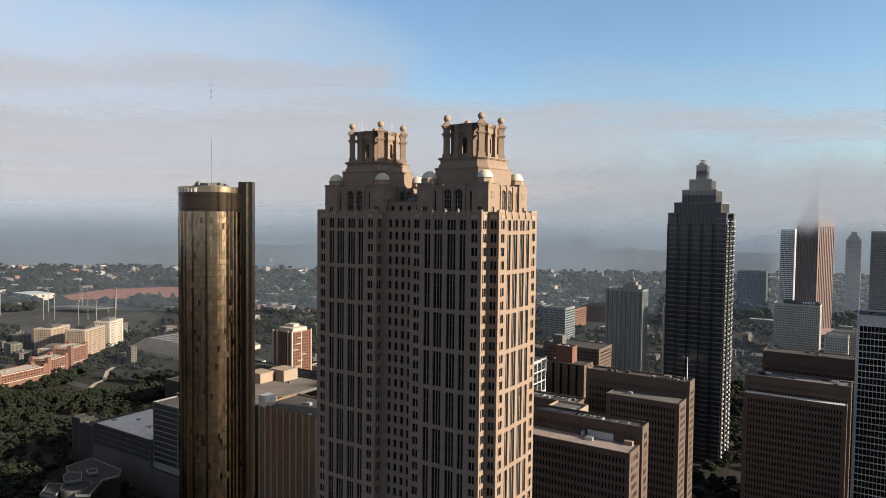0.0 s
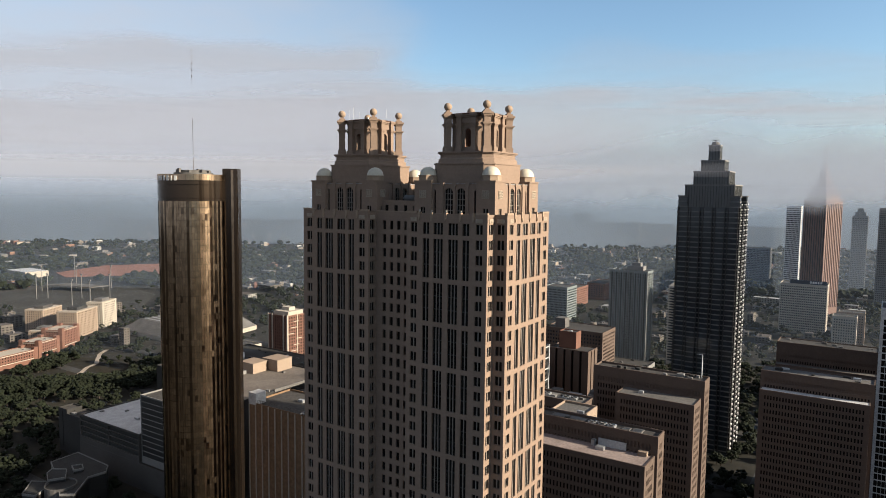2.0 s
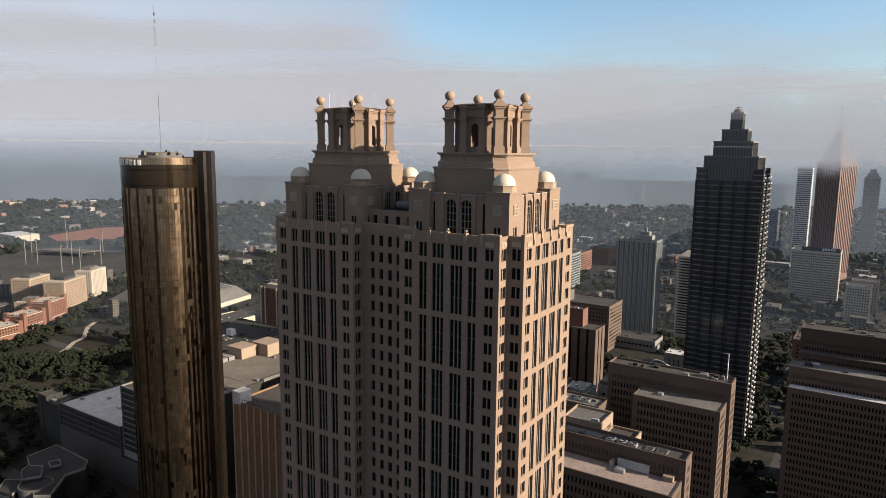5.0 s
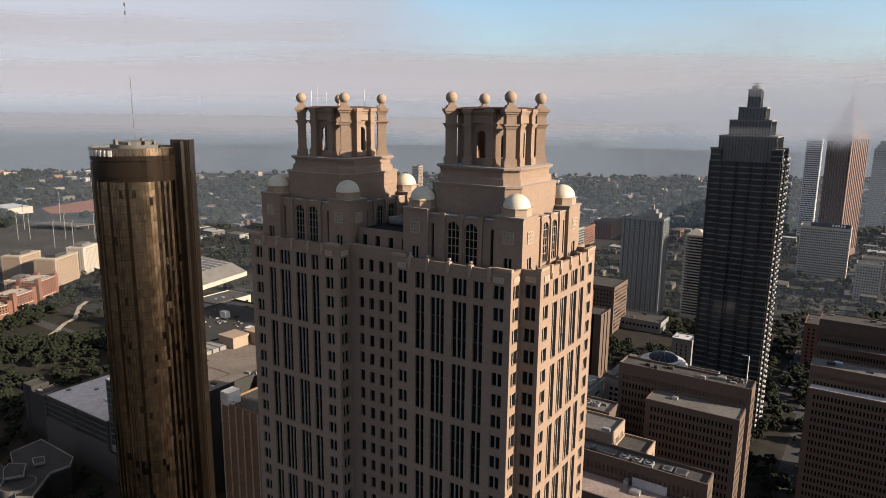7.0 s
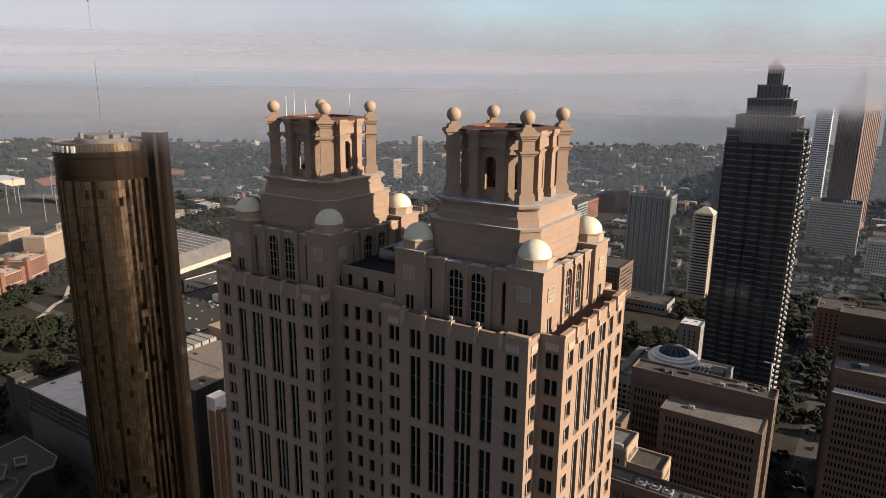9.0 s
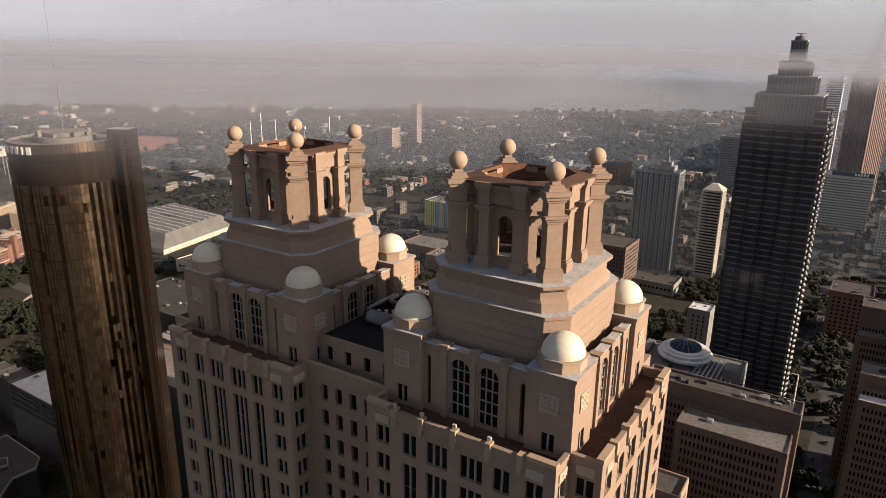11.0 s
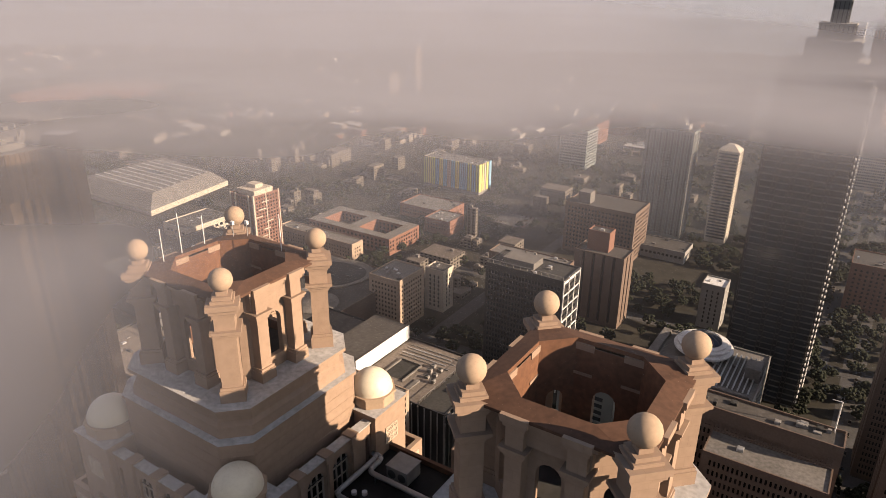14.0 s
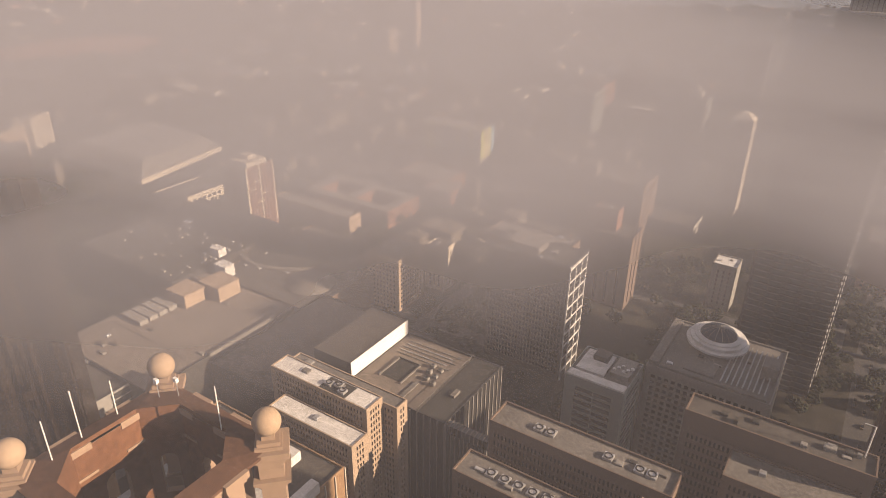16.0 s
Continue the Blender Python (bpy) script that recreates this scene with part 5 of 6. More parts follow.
def domed_hotel():
    """Concrete hotel block with a revolving lounge under a blue dome."""
    ob = slot_building("domed_hotel", "concrete hotel block carrying a round lounge with a blue dome", -176, -120, 450, 500, 76, CONC_GREY, pitch=3.2, slot_w=2.0, floor=3.4, win_h=2.0, units=8, seed=47, roof=ROOF_PALE)
    c = (-151.6, 486)
    s = Shape()
    s.lathe(c, [(7, 75), (7, 76.6), (14.8, 78.0), (15.0, 79.3), (14.2, 79.5), (13.0, 79.6), (13.0, 80.6), (13.4, 80.7), (13.4, 81.5), (11.4, 81.6), (11.4, 82.4), (9.0, 82.6)], 48)
    part("lounge_ring", s, ROOF_WHITE, ob, "pale round lounge ring")
    d = Shape()
    d.lathe(c, [(8.8 * math.cos(t), 82.4 + 4.2 * math.sin(t)) for t in [math.pi / 2 * i / 8 for i in range(8)]] + [(0.1, 86.7)], 32)
    part("dome", d, BLUE, ob, "dark blue ribbed dome", True)
    for k in range(16):
        r = Shape()
        a = 2 * math.pi * k / 16
        pts = [(c[0] + 8.9 * math.cos(t) * math.cos(a), c[1] + 8.9 * math.cos(t) * math.sin(a), 82.4 + 4.3 * math.sin(t)) for t in [math.pi / 2 * i / 5 for i in range(6)]]
        for p, q in zip(pts, pts[1:]):
            r.tube(p, q, 0.12, 4)
        part("dome_rib", r, SLATE, ob)
    for k in range(9):
        g = Shape()
        g.box(-143 + k * 2.4, -142.4 + k * 2.4, 455, 492, 75.6, 76.6)
        part("skylight_bar", g, STEEL, ob)
    for x0, x1, y0, y1, h in ((-128, -121, 470, 480, 6), (-175.6, -171, 452, 496, 1.6), (-170, -122, 450.4, 453.4, 1.3), (-160, -146, 455, 466, 1.0)):
        bx = Shape()
        bx.box(x0, x1, y0, y1, 75, 76 + h)
        bx.box(x0 + 0.4, x1 - 0.4, y0 + 0.4, y1 - 0.4, 76 + h, 76.15 + h)
        part("roof_house", bx, ROOF_PALE, ob)


domed_hotel()

# ---- low blocks west of the hotel ----
LOW = "low blocks west of the hotel"
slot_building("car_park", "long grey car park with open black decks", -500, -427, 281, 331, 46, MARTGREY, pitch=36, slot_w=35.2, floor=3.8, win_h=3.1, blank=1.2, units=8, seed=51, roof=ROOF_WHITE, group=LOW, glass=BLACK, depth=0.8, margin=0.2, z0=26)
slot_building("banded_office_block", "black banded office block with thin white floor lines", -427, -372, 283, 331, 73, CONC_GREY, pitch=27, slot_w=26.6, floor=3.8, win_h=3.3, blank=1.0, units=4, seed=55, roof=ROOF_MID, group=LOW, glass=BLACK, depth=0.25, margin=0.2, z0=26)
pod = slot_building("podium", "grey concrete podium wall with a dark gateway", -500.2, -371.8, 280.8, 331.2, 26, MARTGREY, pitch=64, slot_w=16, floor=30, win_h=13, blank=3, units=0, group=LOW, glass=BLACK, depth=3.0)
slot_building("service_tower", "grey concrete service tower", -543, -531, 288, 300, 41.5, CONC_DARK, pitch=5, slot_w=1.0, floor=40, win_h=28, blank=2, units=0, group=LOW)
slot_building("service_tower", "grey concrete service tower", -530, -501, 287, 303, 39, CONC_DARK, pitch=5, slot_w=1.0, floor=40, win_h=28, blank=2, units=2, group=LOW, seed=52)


def terrace_building():
    """Dark low building with pale-edged roofs at several levels and a round terrace."""
    ob = thing("terraced_low_building", "black low building with pale-edged terraces", "building", (-440, 240, GZ))

    def block(outline, top, name, edge=0.22):
        outline = outline[::-1]
        s = Shape()
        s.prism(outline, GZ, top - 0.6, 0, 1)
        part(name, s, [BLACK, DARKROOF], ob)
        for i in range(len(outline)):
            p, q = Vector(outline[i]), Vector(outline[(i + 1) % len(outline)])
            d = (q - p).normalized()
            e = Shape()
            e.obox((p + q) / 2, (d.x, d.y), (q - p).length / 2 + edge, edge, top - 1.4, top)
            part("roof_edge", e, CONC_GREY, ob)

    block([(-468, 244), (-470, 263), (-432, 262), (-424, 256), (-425, 245), (-408, 227), (-415, 222), (-447, 236)], 30, "main_block")
    block([(-445, 230), (-449, 235), (-441, 240), (-429, 233), (-434, 225)], 33, "raised_block")
    block([(-436, 211), (-450, 223), (-442, 228), (-432, 222), (-427, 214)], 29, "side_block")
    block([(-446, 246), (-443, 251), (-436, 248), (-438, 243)], 32, "stair_house", 0.25)
    t = Shape()
    t.lathe((-426, 228.5), [(9, GZ), (9, 31), (8.5, 31), (8.5, 30), (0.1, 30)], 32)
    part("round_terrace", t, [ROOF_PALE], ob, "pale rim of a round terrace")
    c = Shape()
    c.lathe((-426, 228.5), [(8.4, 30.02), (8.4, 30.1), (0.1, 30.1)], 32)
    part("terrace_floor", c, DARKROOF, ob)


terrace_building()
HO = "hotels and flats by the park"
for x, y, w, d, top, turn, m, roof, lab in ((-838, 380, 26, 62, 24, 12, BRICK, ROOF_TAN, "red brick flats with white bands"), (-866, 432, 26, 34, 27, 24, BRICK, ROOF_TAN, "red brick flats with white bands"),
                                          (-884, 467, 26, 36, 34, 30, BRICK, ROOF_MID, "tall red brick flats with cream corners"), (-945, 522, 28, 50, 44, 30, CONC_TAN, DARKROOF, "cream hotel with a dark glazed roof storey"),
                                          (-975, 574, 24, 38, 46, 30, CREAM, ROOF_PALE, "white hotel with a plain end wall"), (-1016, 512, 26, 44, 40, 30, CONC_TAN, ROOF_MID, "tan hotel block beside the park"),
                                          (-930, 470, 24, 30, 26, 30, CONC_TAN, ROOF_PALE, "low tan block behind the flats")):
    hotel = slot_building("park_hotel", lab, x - w / 2, x + w / 2, y - d / 2, y + d / 2, top, m, pitch=3.2, slot_w=1.5, floor=3.3, win_h=1.8, blank=2.4, units=4, seed=int(-x), group=HO, roof=roof)
    trim = CREAM
    for z in (top - 1.6, GZ + 5.2) if m is BRICK else (top - 1.2,):
        q = Shape()
        q.box(x - w / 2 - 0.3, x + w / 2 + 0.3, y - d / 2 - 0.3, y + d / 2 + 0.3, z, z + 0.7)
        part("cornice", q, trim, hotel)
    if m is BRICK:
        for sx in (-1, 1):
            for sy in (-1, 1):
                q = Shape()
                u, v = x + sx * (w / 2 - 2.2), y + sy * (d / 2 - 2.2)
                q.box(u - 2.6, u + 2.6, v - 2.6, v + 2.6, GZ, top + 2.2)
                part("corner_turret", q, BRICK, hotel)
    else:
        q = Shape()
        q.box(x - w / 4, x + w / 4, y - d / 4, y + d / 4, top - 1, top + 3.6)
        part("roof_house", q, roof, hotel)
    hotel.rotation_euler = (0, 0, math.radians(turn))
flats = slot_building("brick_flats_tower", "red brick and white flats tower with balconies", -575, -546, 531, 563, 76, BRICK, pitch=3.4, slot_w=2.0, floor=3.3, win_h=1.9, blank=2, units=4, seed=60)
for z in range(7):
    wt = Shape()
    wt.box(-546.2, -545.5, 533 + 4 * (z % 4), 541 + 4 * (z % 4), 30 + 6.4 * z, 30.8 + 6.4 * z)
    part("balcony", wt, CREAM, flats)
wt = Shape()
wt.box(-571, -549, 536, 558, 74.8, 79.5)
wt.box(-566, -555, 543, 552, 79.5, 83)
part("top_storey", wt, CREAM, flats)
for x in (-575.2, -569, -552, -546.4):
    wt = Shape()
    wt.box(x, x + 1.6, 530.4, 531.2, 30, 77)
    part("corner_band", wt, CREAM, flats)
for y in (532, 546, 561.4):
    wt = Shape()
    wt.box(-546.1, -545.8, y, y + 0.9, 20, 77)
    part("corner_band", wt, CREAM, flats)


def sports_hall():
    """Broad white-roofed hall with sloping sides."""
    ob = thing("sports_hall", "broad white-roofed sports hall with a sloping side", "arena", (-840, 690, GZ))
    s = Shape()
    low = [(-905, 560), (-750, 563), (-774, 690), (-910, 700)]
    high = [(-890, 580), (-768, 580), (-788, 676), (-895, 684)]
    s.prism(low, GZ, 14, 0)
    s.prism(low, 14, 27, 1, 1, high)
    part("hall", s, [CREAM, ROOF_PALE], ob)
    for k in range(9):
        rb = Shape()
        y = 586 + k * 10.5
        rb.box(-888, -772 - k * 2.0, y, y + 1.2, 26.9, 27.7)
        part("roof_rib", rb, ROOF_WHITE, ob)
    for k in range(12):
        wn = Shape()
        y = 568 + k * 10
        x = -751.6 - 24 * (y - 563) / 127
        wn.box(x, x + 0.5, y, y + 6, 9.5, 13)
        part("window", wn, GLASS, ob)
    r = Shape()
    r.box(-850, -825, 630, 640, 26.8, 27.6)
    part("roof_hatch", r, BLACK, ob)
    o = slot_building("arena_block", "pale stepped arena wing", -690, -652, 536, 590, 22, CREAM, pitch=6, slot_w=4, floor=6, win_h=3, units=3, seed=61)


sports_hall()


def dark_roof_hall():
    """Dark roofs with an oval skylight court, as seen beyond the exhibition hall."""
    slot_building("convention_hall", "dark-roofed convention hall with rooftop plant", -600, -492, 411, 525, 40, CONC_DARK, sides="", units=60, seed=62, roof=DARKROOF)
    hall = slot_building("convention_hall", "brown-roofed hall with an oval skylight court", -486, -392, 440, 545, 36, CONCRETE, sides="", units=10, seed=63, roof=ROOF_MID)
    sk = Shape()
    sk.lathe((0, 0), [(14, 0), (13.6, 0.8), (0.2, 1.6)], 28)
    o = part("oval_skylight", sk, ROOF_PALE, hall, "pale oval skylight", True)
    o.location = Vector((-418, 470, 35.2)) - hall.location
    o.scale = (1.25, 1.25, 1)
    for u, v, m in ((50, 31, ROOF_PALE), (44, 26, DARKROOF)):
        rim = Shape()
        rim.lathe((0, 0), [(1.0, 0), (1.0, 1.6), (0.975, 1.6), (0.97, 0.3), (0.0, 0.3)] if m is ROOF_PALE else [(1.0, 0), (1.0, 0.6), (0.0, 0.6)], 40)
        o = part("court_rim", rim, m, hall, "curved rim of a sunken court", True)
        o.location = Vector((-455, 505, 35.1)) - hall.location
        o.scale = (u, v, 1)
        o.rotation_euler = (0, 0, math.radians(38))
    for x, y, w, h in ((-501, 459, 5, 45), (-478, 445, 6, 44), (-559, 478, 4, 45)):
        bx = Shape()
        bx.box(x - w, x + w, y - w * 0.7, y + w * 0.7, 35, h)
        part("roof_house", bx, ROOF_WHITE, hall)
    court = thing("courtyard_building", "brick building with a pale roof round two courts", "building", (-518, 646, GZ))
    for x0, x1, y0, y1 in ((-570, -466, 622, 632), (-570, -466, 661, 671), (-570, -558, 632, 661), (-524, -512, 632, 661), (-478, -466, 632, 661)):
        wing = Shape()
        wing.box(x0, x1, y0, y1, GZ, 25, 0, 1)
        if y1 - y0 < 12:
            for k in range(int((x1 - x0) / 5)):
                for z in (12, 16, 20):
                    wing.box(x0 + 1.5 + 5 * k, x0 + 3.7 + 5 * k, y0 - 0.05, y0 + 0.1, z, z + 2.2, 2)
        if x1 == -466:
            for k in range(int((y1 - y0) / 4)):
                for z in (12, 16, 20):
                    wing.box(-466.1, -465.95, y0 + 1 + 4 * k, y0 + 3 + 4 * k, z, z + 2.2, 2)
        part("wing", wing, [BRICK, ROOF_PALE, GLASS_I], court)
    for (x, y, w, d, t) in ((-534, 600, 94, 16, 25), (-500, 745, 60, 40, 22), (-462, 712, 30, 30, 24)):
        b = slot_building("brick_block", "brick block with a pale courtyard roof", x - w / 2, x + w / 2, y - d / 2, y + d / 2, t, BRICK if x > -510 else CONC_TAN, pitch=3.4, slot_w=1.6, floor=3.6, win_h=1.9, units=6, seed=int(-x), roof=ROOF_PALE)
    w2 = Shape()
    w2.box(-277.5, -276.5, 350, 392, 87, 95.2)
    w2.box(-298, -277.6, 350, 392, 86, 94.9)
    ph = thing("roof_screen", "white-walled plant storey on a mart roof", "plant room", (-287, 371, 87))
    part("screen_wall", w2, ROOF_MID, ph)
    f = Shape()
    f.box(-276.5, -276.2, 350, 392, 87.6, 95.3)
    part("white_face", f, WHITE, ph)


dark_roof_hall()
br = thing("sky_bridge", "glazed bridge with pale ribs between two blocks", "bridge", (-214, 349.5, 83))
for k in range(13):
    s = Shape()
    x = -226 + k * 1.9
    for a, b, c, d in ((347.4, 347.7, 83.2, 87.2), (351.3, 351.6, 83.2, 87.2), (347.4, 351.6, 87.2, 87.45), (347.4, 351.6, 82.95, 83.2)):
        s.box(x, x + 0.3, a, b, c, d)
    part("bridge_rib", s, ROOF_PALE, br)
s = Shape()
s.box(-226, -203, 347.75, 351.25, 83.25, 87.15)
part("bridge_tube", s, SLATE_GLASS, br, "dark glazed bridge tube")

# unseen towers added across the street, east of the flight, to shade the west
for x0, x1, y0, y1, top, m in ((70, 100, 334, 362, 238, CONC_TAN), (70, 110, 472, 534, 238, CONC_GREY), (60, 95, 120, 180, 190, CREAM), (130, 170, 250, 300, 150, BRICK)):
    slot_building("unseen_shade_tower", "unseen office tower added to cast shade on the low blocks", x0, x1, y0, y1, top, m, pitch=3.4, slot_w=2.0, floor=3.9, win_h=2.2, blank=5, units=2, seed=int(y0), sides="sw", group="downtown towers east of the flight")

# floodlights on the parapet, antennas and small cameras on the crowns
for u in (-8.6, -4.6, 0.0, 4.6):
    x, y, z = CR + u, CY - REACH + 0.25, PARAPET + 0.3
    fl = thing("floodlight", "small white floodlight on a stone parapet", "lamp", (x, y, z), "floodlights on the parapet")
    s = Shape()
    s.box(x - 0.06, x + 0.06, y - 0.06, y + 0.06, z, z + 0.35)
    part("bracket", s, STEEL, fl)
    s = Shape()
    s.prism([(x - 0.24, y - 0.16), (x + 0.24, y - 0.16), (x + 0.2, y + 0.18), (x - 0.2, y + 0.18)], z + 0.25, z + 0.65)
    part("housing", s, CREAM, fl, "white lamp housing")
for n, (x, y, h) in enumerate(((-157.3, 187.2, 4.6), (-156.8, 184.6, 3.8), (-157.6, 190.4, 3.4), (-149.3, 193.9, 4.2))):
    a = thing("antenna", "thin white whip antenna on a stone crown", "antenna", (x, y, 233.0))
    s = Shape()
    s.tube((x, y, 233.0), (x, y, 233.0 + h), 0.05)
    part("rod", s, WHITE, a)
for n, (x, y) in enumerate(((-156.6, 193.6), (-155.4, 194.6))):
    a = thing("roof_camera", "small white camera on a pole", "camera", (x, y, 233.1))
    s = Shape()
    s.tube((x, y, 233.0), (x, y, 234.6), 0.04)
    part("pole", s, STEEL, a)
    s = Shape()
    s.box(x - 0.2, x + 0.2, y - 0.14, y + 0.14, 234.6, 235.0)
    part("housing", s, WHITE, a)

# ---- the spread-out city, trees, streets ----
TAKEN = []
for ob in list(scene.objects):
    if ob.type == "MESH" and ob.parent is not None and ob.name.split(".")[0] in ("wall", "shaft_wall", "body", "hall", "core"):
        vs = np.array([v.co[:] for v in ob.data.vertices])
        TAKEN.append((vs[:, 0].min() - 6, vs[:, 0].max() + 6, vs[:, 1].min() - 6, vs[:, 1].max() + 6))
TAKEN.append((-190, -60, 140, 230))
TAKEN.append((-152, -106, 565, 608))
TAKEN += [(-1440, -1110, 560, 830), (-1700, -1440, 740, 1160), (-768, -700, 352, 440), (-815, -768, 425, 490)]
lawn = Shape()
lawn.prism([(-697, 357), (-706, 400), (-724, 448), (-770, 441), (-762, 401), (-749, 362), (-708, 344)], GZ - 0.1, GZ + 0.05)
part("lawn", lawn, LAWN, None, "dry brownish park lawn", kind="structure")
walk_pts = [(-733, 400), (-745, 415), (-763, 433), (-770, 447), (-812, 476), (-825, 492)]
for p, q in zip(walk_pts, walk_pts[1:]):
    a, b = Vector(p), Vector(q)
    d = (b - a).normalized()
    sg = Shape()
    sg.obox((a + b) / 2, (d.x, d.y), (b - a).length / 2 + 1.2, 2.4, GZ - 0.1, GZ + 0.12)
    part("park_path", sg, PATH, None, "pale park path", kind="structure")
sg = Shape()
sg.prism([(-688, 416), (-694, 438), (-705, 433), (-701, 412)], GZ - 0.1, GZ + 0.16)
part("plaza", sg, PATH, None, "pale paved plaza in the park", kind="structure")


def free(x, y, r):
    return not any(a - r < x < b + r and c - r < y < d + r for a, b, c, d in TAKEN)


def spread(x, y):
    """Distance and bearing from the start of the flight, bearing relative to its heading."""
    d = math.hypot(x, y)
    return d, (math.atan2(-x, y) - HEAD)


PARK = (-760, -560, 330, 520)


def city_fill():
    rng = random.Random(11)
    near, far, lots = [], Shape(), Shape()
    trees = []
    step = 46.0
    for ix in range(-95, 12):
        for iy in range(2, 98):
            cx, cy = ix * step, iy * step
            d, b = spread(cx, cy)
            if d < 230 or d > 4300 or abs(b) > math.radians(41 if d > 500 else 60):
                continue
            if d > 2200 and (ix + iy) % 2:
                continue
            if (ix % 5 == 0) or (iy % 4 == 0):
                kind = "street" if rng.random() < 0.5 else "trees"
            elif PARK[0] < cx < PARK[1] and PARK[2] < cy < PARK[3]:
                kind = "trees" if rng.random() < 0.4 else "lawn"
            else:
                u = rng.random()
                left = b > 0.25
                kind = "build" if u < ((0.34 if d < 900 else 0.58) if left else 0.62) else ("lot" if u < ((0.48 if d < 900 else 0.72) if left else 0.74) else "trees")
                if d > 1500 and rng.random() < 0.2:
                    kind = "trees"
            if kind in ("build", "lot") and cx > -235 and d < 1000:
                kind = "trees"
            if kind in ("build", "lot", "street") and -800 < cx < -380 and cy < 520 and cy < -cx * 0.66:
                kind = "trees"
            if kind == "build" and free(cx, cy, 16):
                n = rng.choice((1, 2, 3, 4))
                for k in range(n):
                    w, l = rng.uniform(4, 17) / (1 + 0.35 * (n - 1)), rng.uniform(4, 15) / (1 + 0.35 * (n - 1))
                    px, py = cx + rng.uniform(-12, 12), cy + rng.uniform(-12, 12)
                    h = rng.choice((4, 5, 6, 7, 9, 12, 16)) * rng.uniform(0.8, 1.2)
                    if d < 1000 and rng.random() < 0.25:
                        h *= 2
                    near.append((d, px, py, w, l, h))
            elif kind == "lot" and free(cx, cy, 20):
                lots.box(cx - 19, cx + 19, cy - 18, cy + 18, GZ, GZ + 0.12)
                if d < 1600:
                    for k in range(rng.randint(6, 22)):
                        u, v = cx - 17 + rng.randint(0, 13) * 2.6, cy - 15 + rng.randint(0, 3) * 10
                        far_car(far, u, v, rng)
            elif kind == "trees":
                for k in range(rng.randint(13, 19) if d < 900 else rng.randint(8, 13) if d < 2200 else rng.randint(6, 10)):
                    px, py = cx + rng.uniform(-24, 24), cy + rng.uniform(-24, 24)
                    if free(px, py, 3):
                        trees.append((px, py, rng.uniform(3.0, 5.6) * (1 if d < 1500 else 1.6), d))
            if rng.random() < 0.7 and kind != "trees":
                for k in range(rng.randint(2, 6)):
                    px, py = cx + rng.uniform(-23, 23), cy + rng.uniform(-23, 23)
                    if free(px, py, 3):
                        trees.append((px, py, rng.uniform(2.5, 5.0), d))
    near.sort()
    for d, px, py, w, l, h in near[:230]:
        ob = thing("low_building", "low city block with a flat roof and window bands", "building", (px, py, GZ), "low blocks of the city")
        s = Shape()
        city_box(s, px, py, w, l, h, rng)
        part("body", s, [CITY, CITYROOF, GLASS_I], ob)
    rest = Shape()
    for d, px, py, w, l, h in near[230:]:
        city_box(rest, px, py, w * (1.0 if d < 1000 else 1.45), l * (1.0 if d < 1000 else 1.45), h * (1.0 if d < 1000 else 0.8), rng, d < 1700)
    part("distant_city", rest, [CITY, CITYROOF, GLASS_I], None, "thousands of small city roofs spreading to the horizon", kind="stuff")
    part("parking_lots", lots, ASPHALT, None, "asphalt parking lots", kind="stuff")
    part("parked_cars", far, [CITY, GLASS_I], None, "parked cars far below", kind="stuff")
    return trees


def far_car(sh, x, y, rng):
    sh.box(x - 0.9, x + 0.9, y - 2.2, y + 2.2, GZ + 0.3, GZ + 1.0)
    sh.box(x - 0.8, x + 0.8, y - 1.2, y + 1.0, GZ + 1.0, GZ + 1.55, 1)


def city_box(s, x, y, w, l, h, rng, bands=True):
    z1 = GZ + h
    s.box(x - w, x + w, y - l, y + l, GZ, z1, 0)
    s.box(x - w + 0.5, x + w - 0.5, y - l + 0.5, y + l - 0.5, z1, z1 + 0.15, 1)
    if rng.random() < 0.6:
        u, v = x + rng.uniform(-0.5, 0.5) * w, y + rng.uniform(-0.5, 0.5) * l
        s.box(u - 1.6, u + 1.6, v - 1.3, v + 1.3, z1 + 0.15, z1 + rng.uniform(1.2, 3), 1)
    if bands:
        z = GZ + 1.2
        while z + 1.6 < z1:
            n = max(2, int(w / 2.2))
            for k in range(n):
                u = x - w + 2 * w * (k + 0.25) / n
                s.box(u, u + 2 * w * 0.5 / n, y - l - 0.06, y - l + 0.02, z, z + 1.5, 2)
            n = max(2, int(l / 2.2))
            for k in range(n):
                v = y - l + 2 * l * (k + 0.25) / n
                s.box(x + w - 0.02, x + w + 0.06, v, v + 2 * l * 0.5 / n, z, z + 1.5, 2)
            z += 3.2


def ico():
    bm = bmesh.new()
    bmesh.ops.create_icosphere(bm, subdivisions=1, radius=1)
    bm.verts.ensure_lookup_table()
    v = np.array([q.co[:] for q in bm.verts])
    f = np.array([[q.index for q in p.verts] for p in bm.faces])
    bm.free()
    return v, f


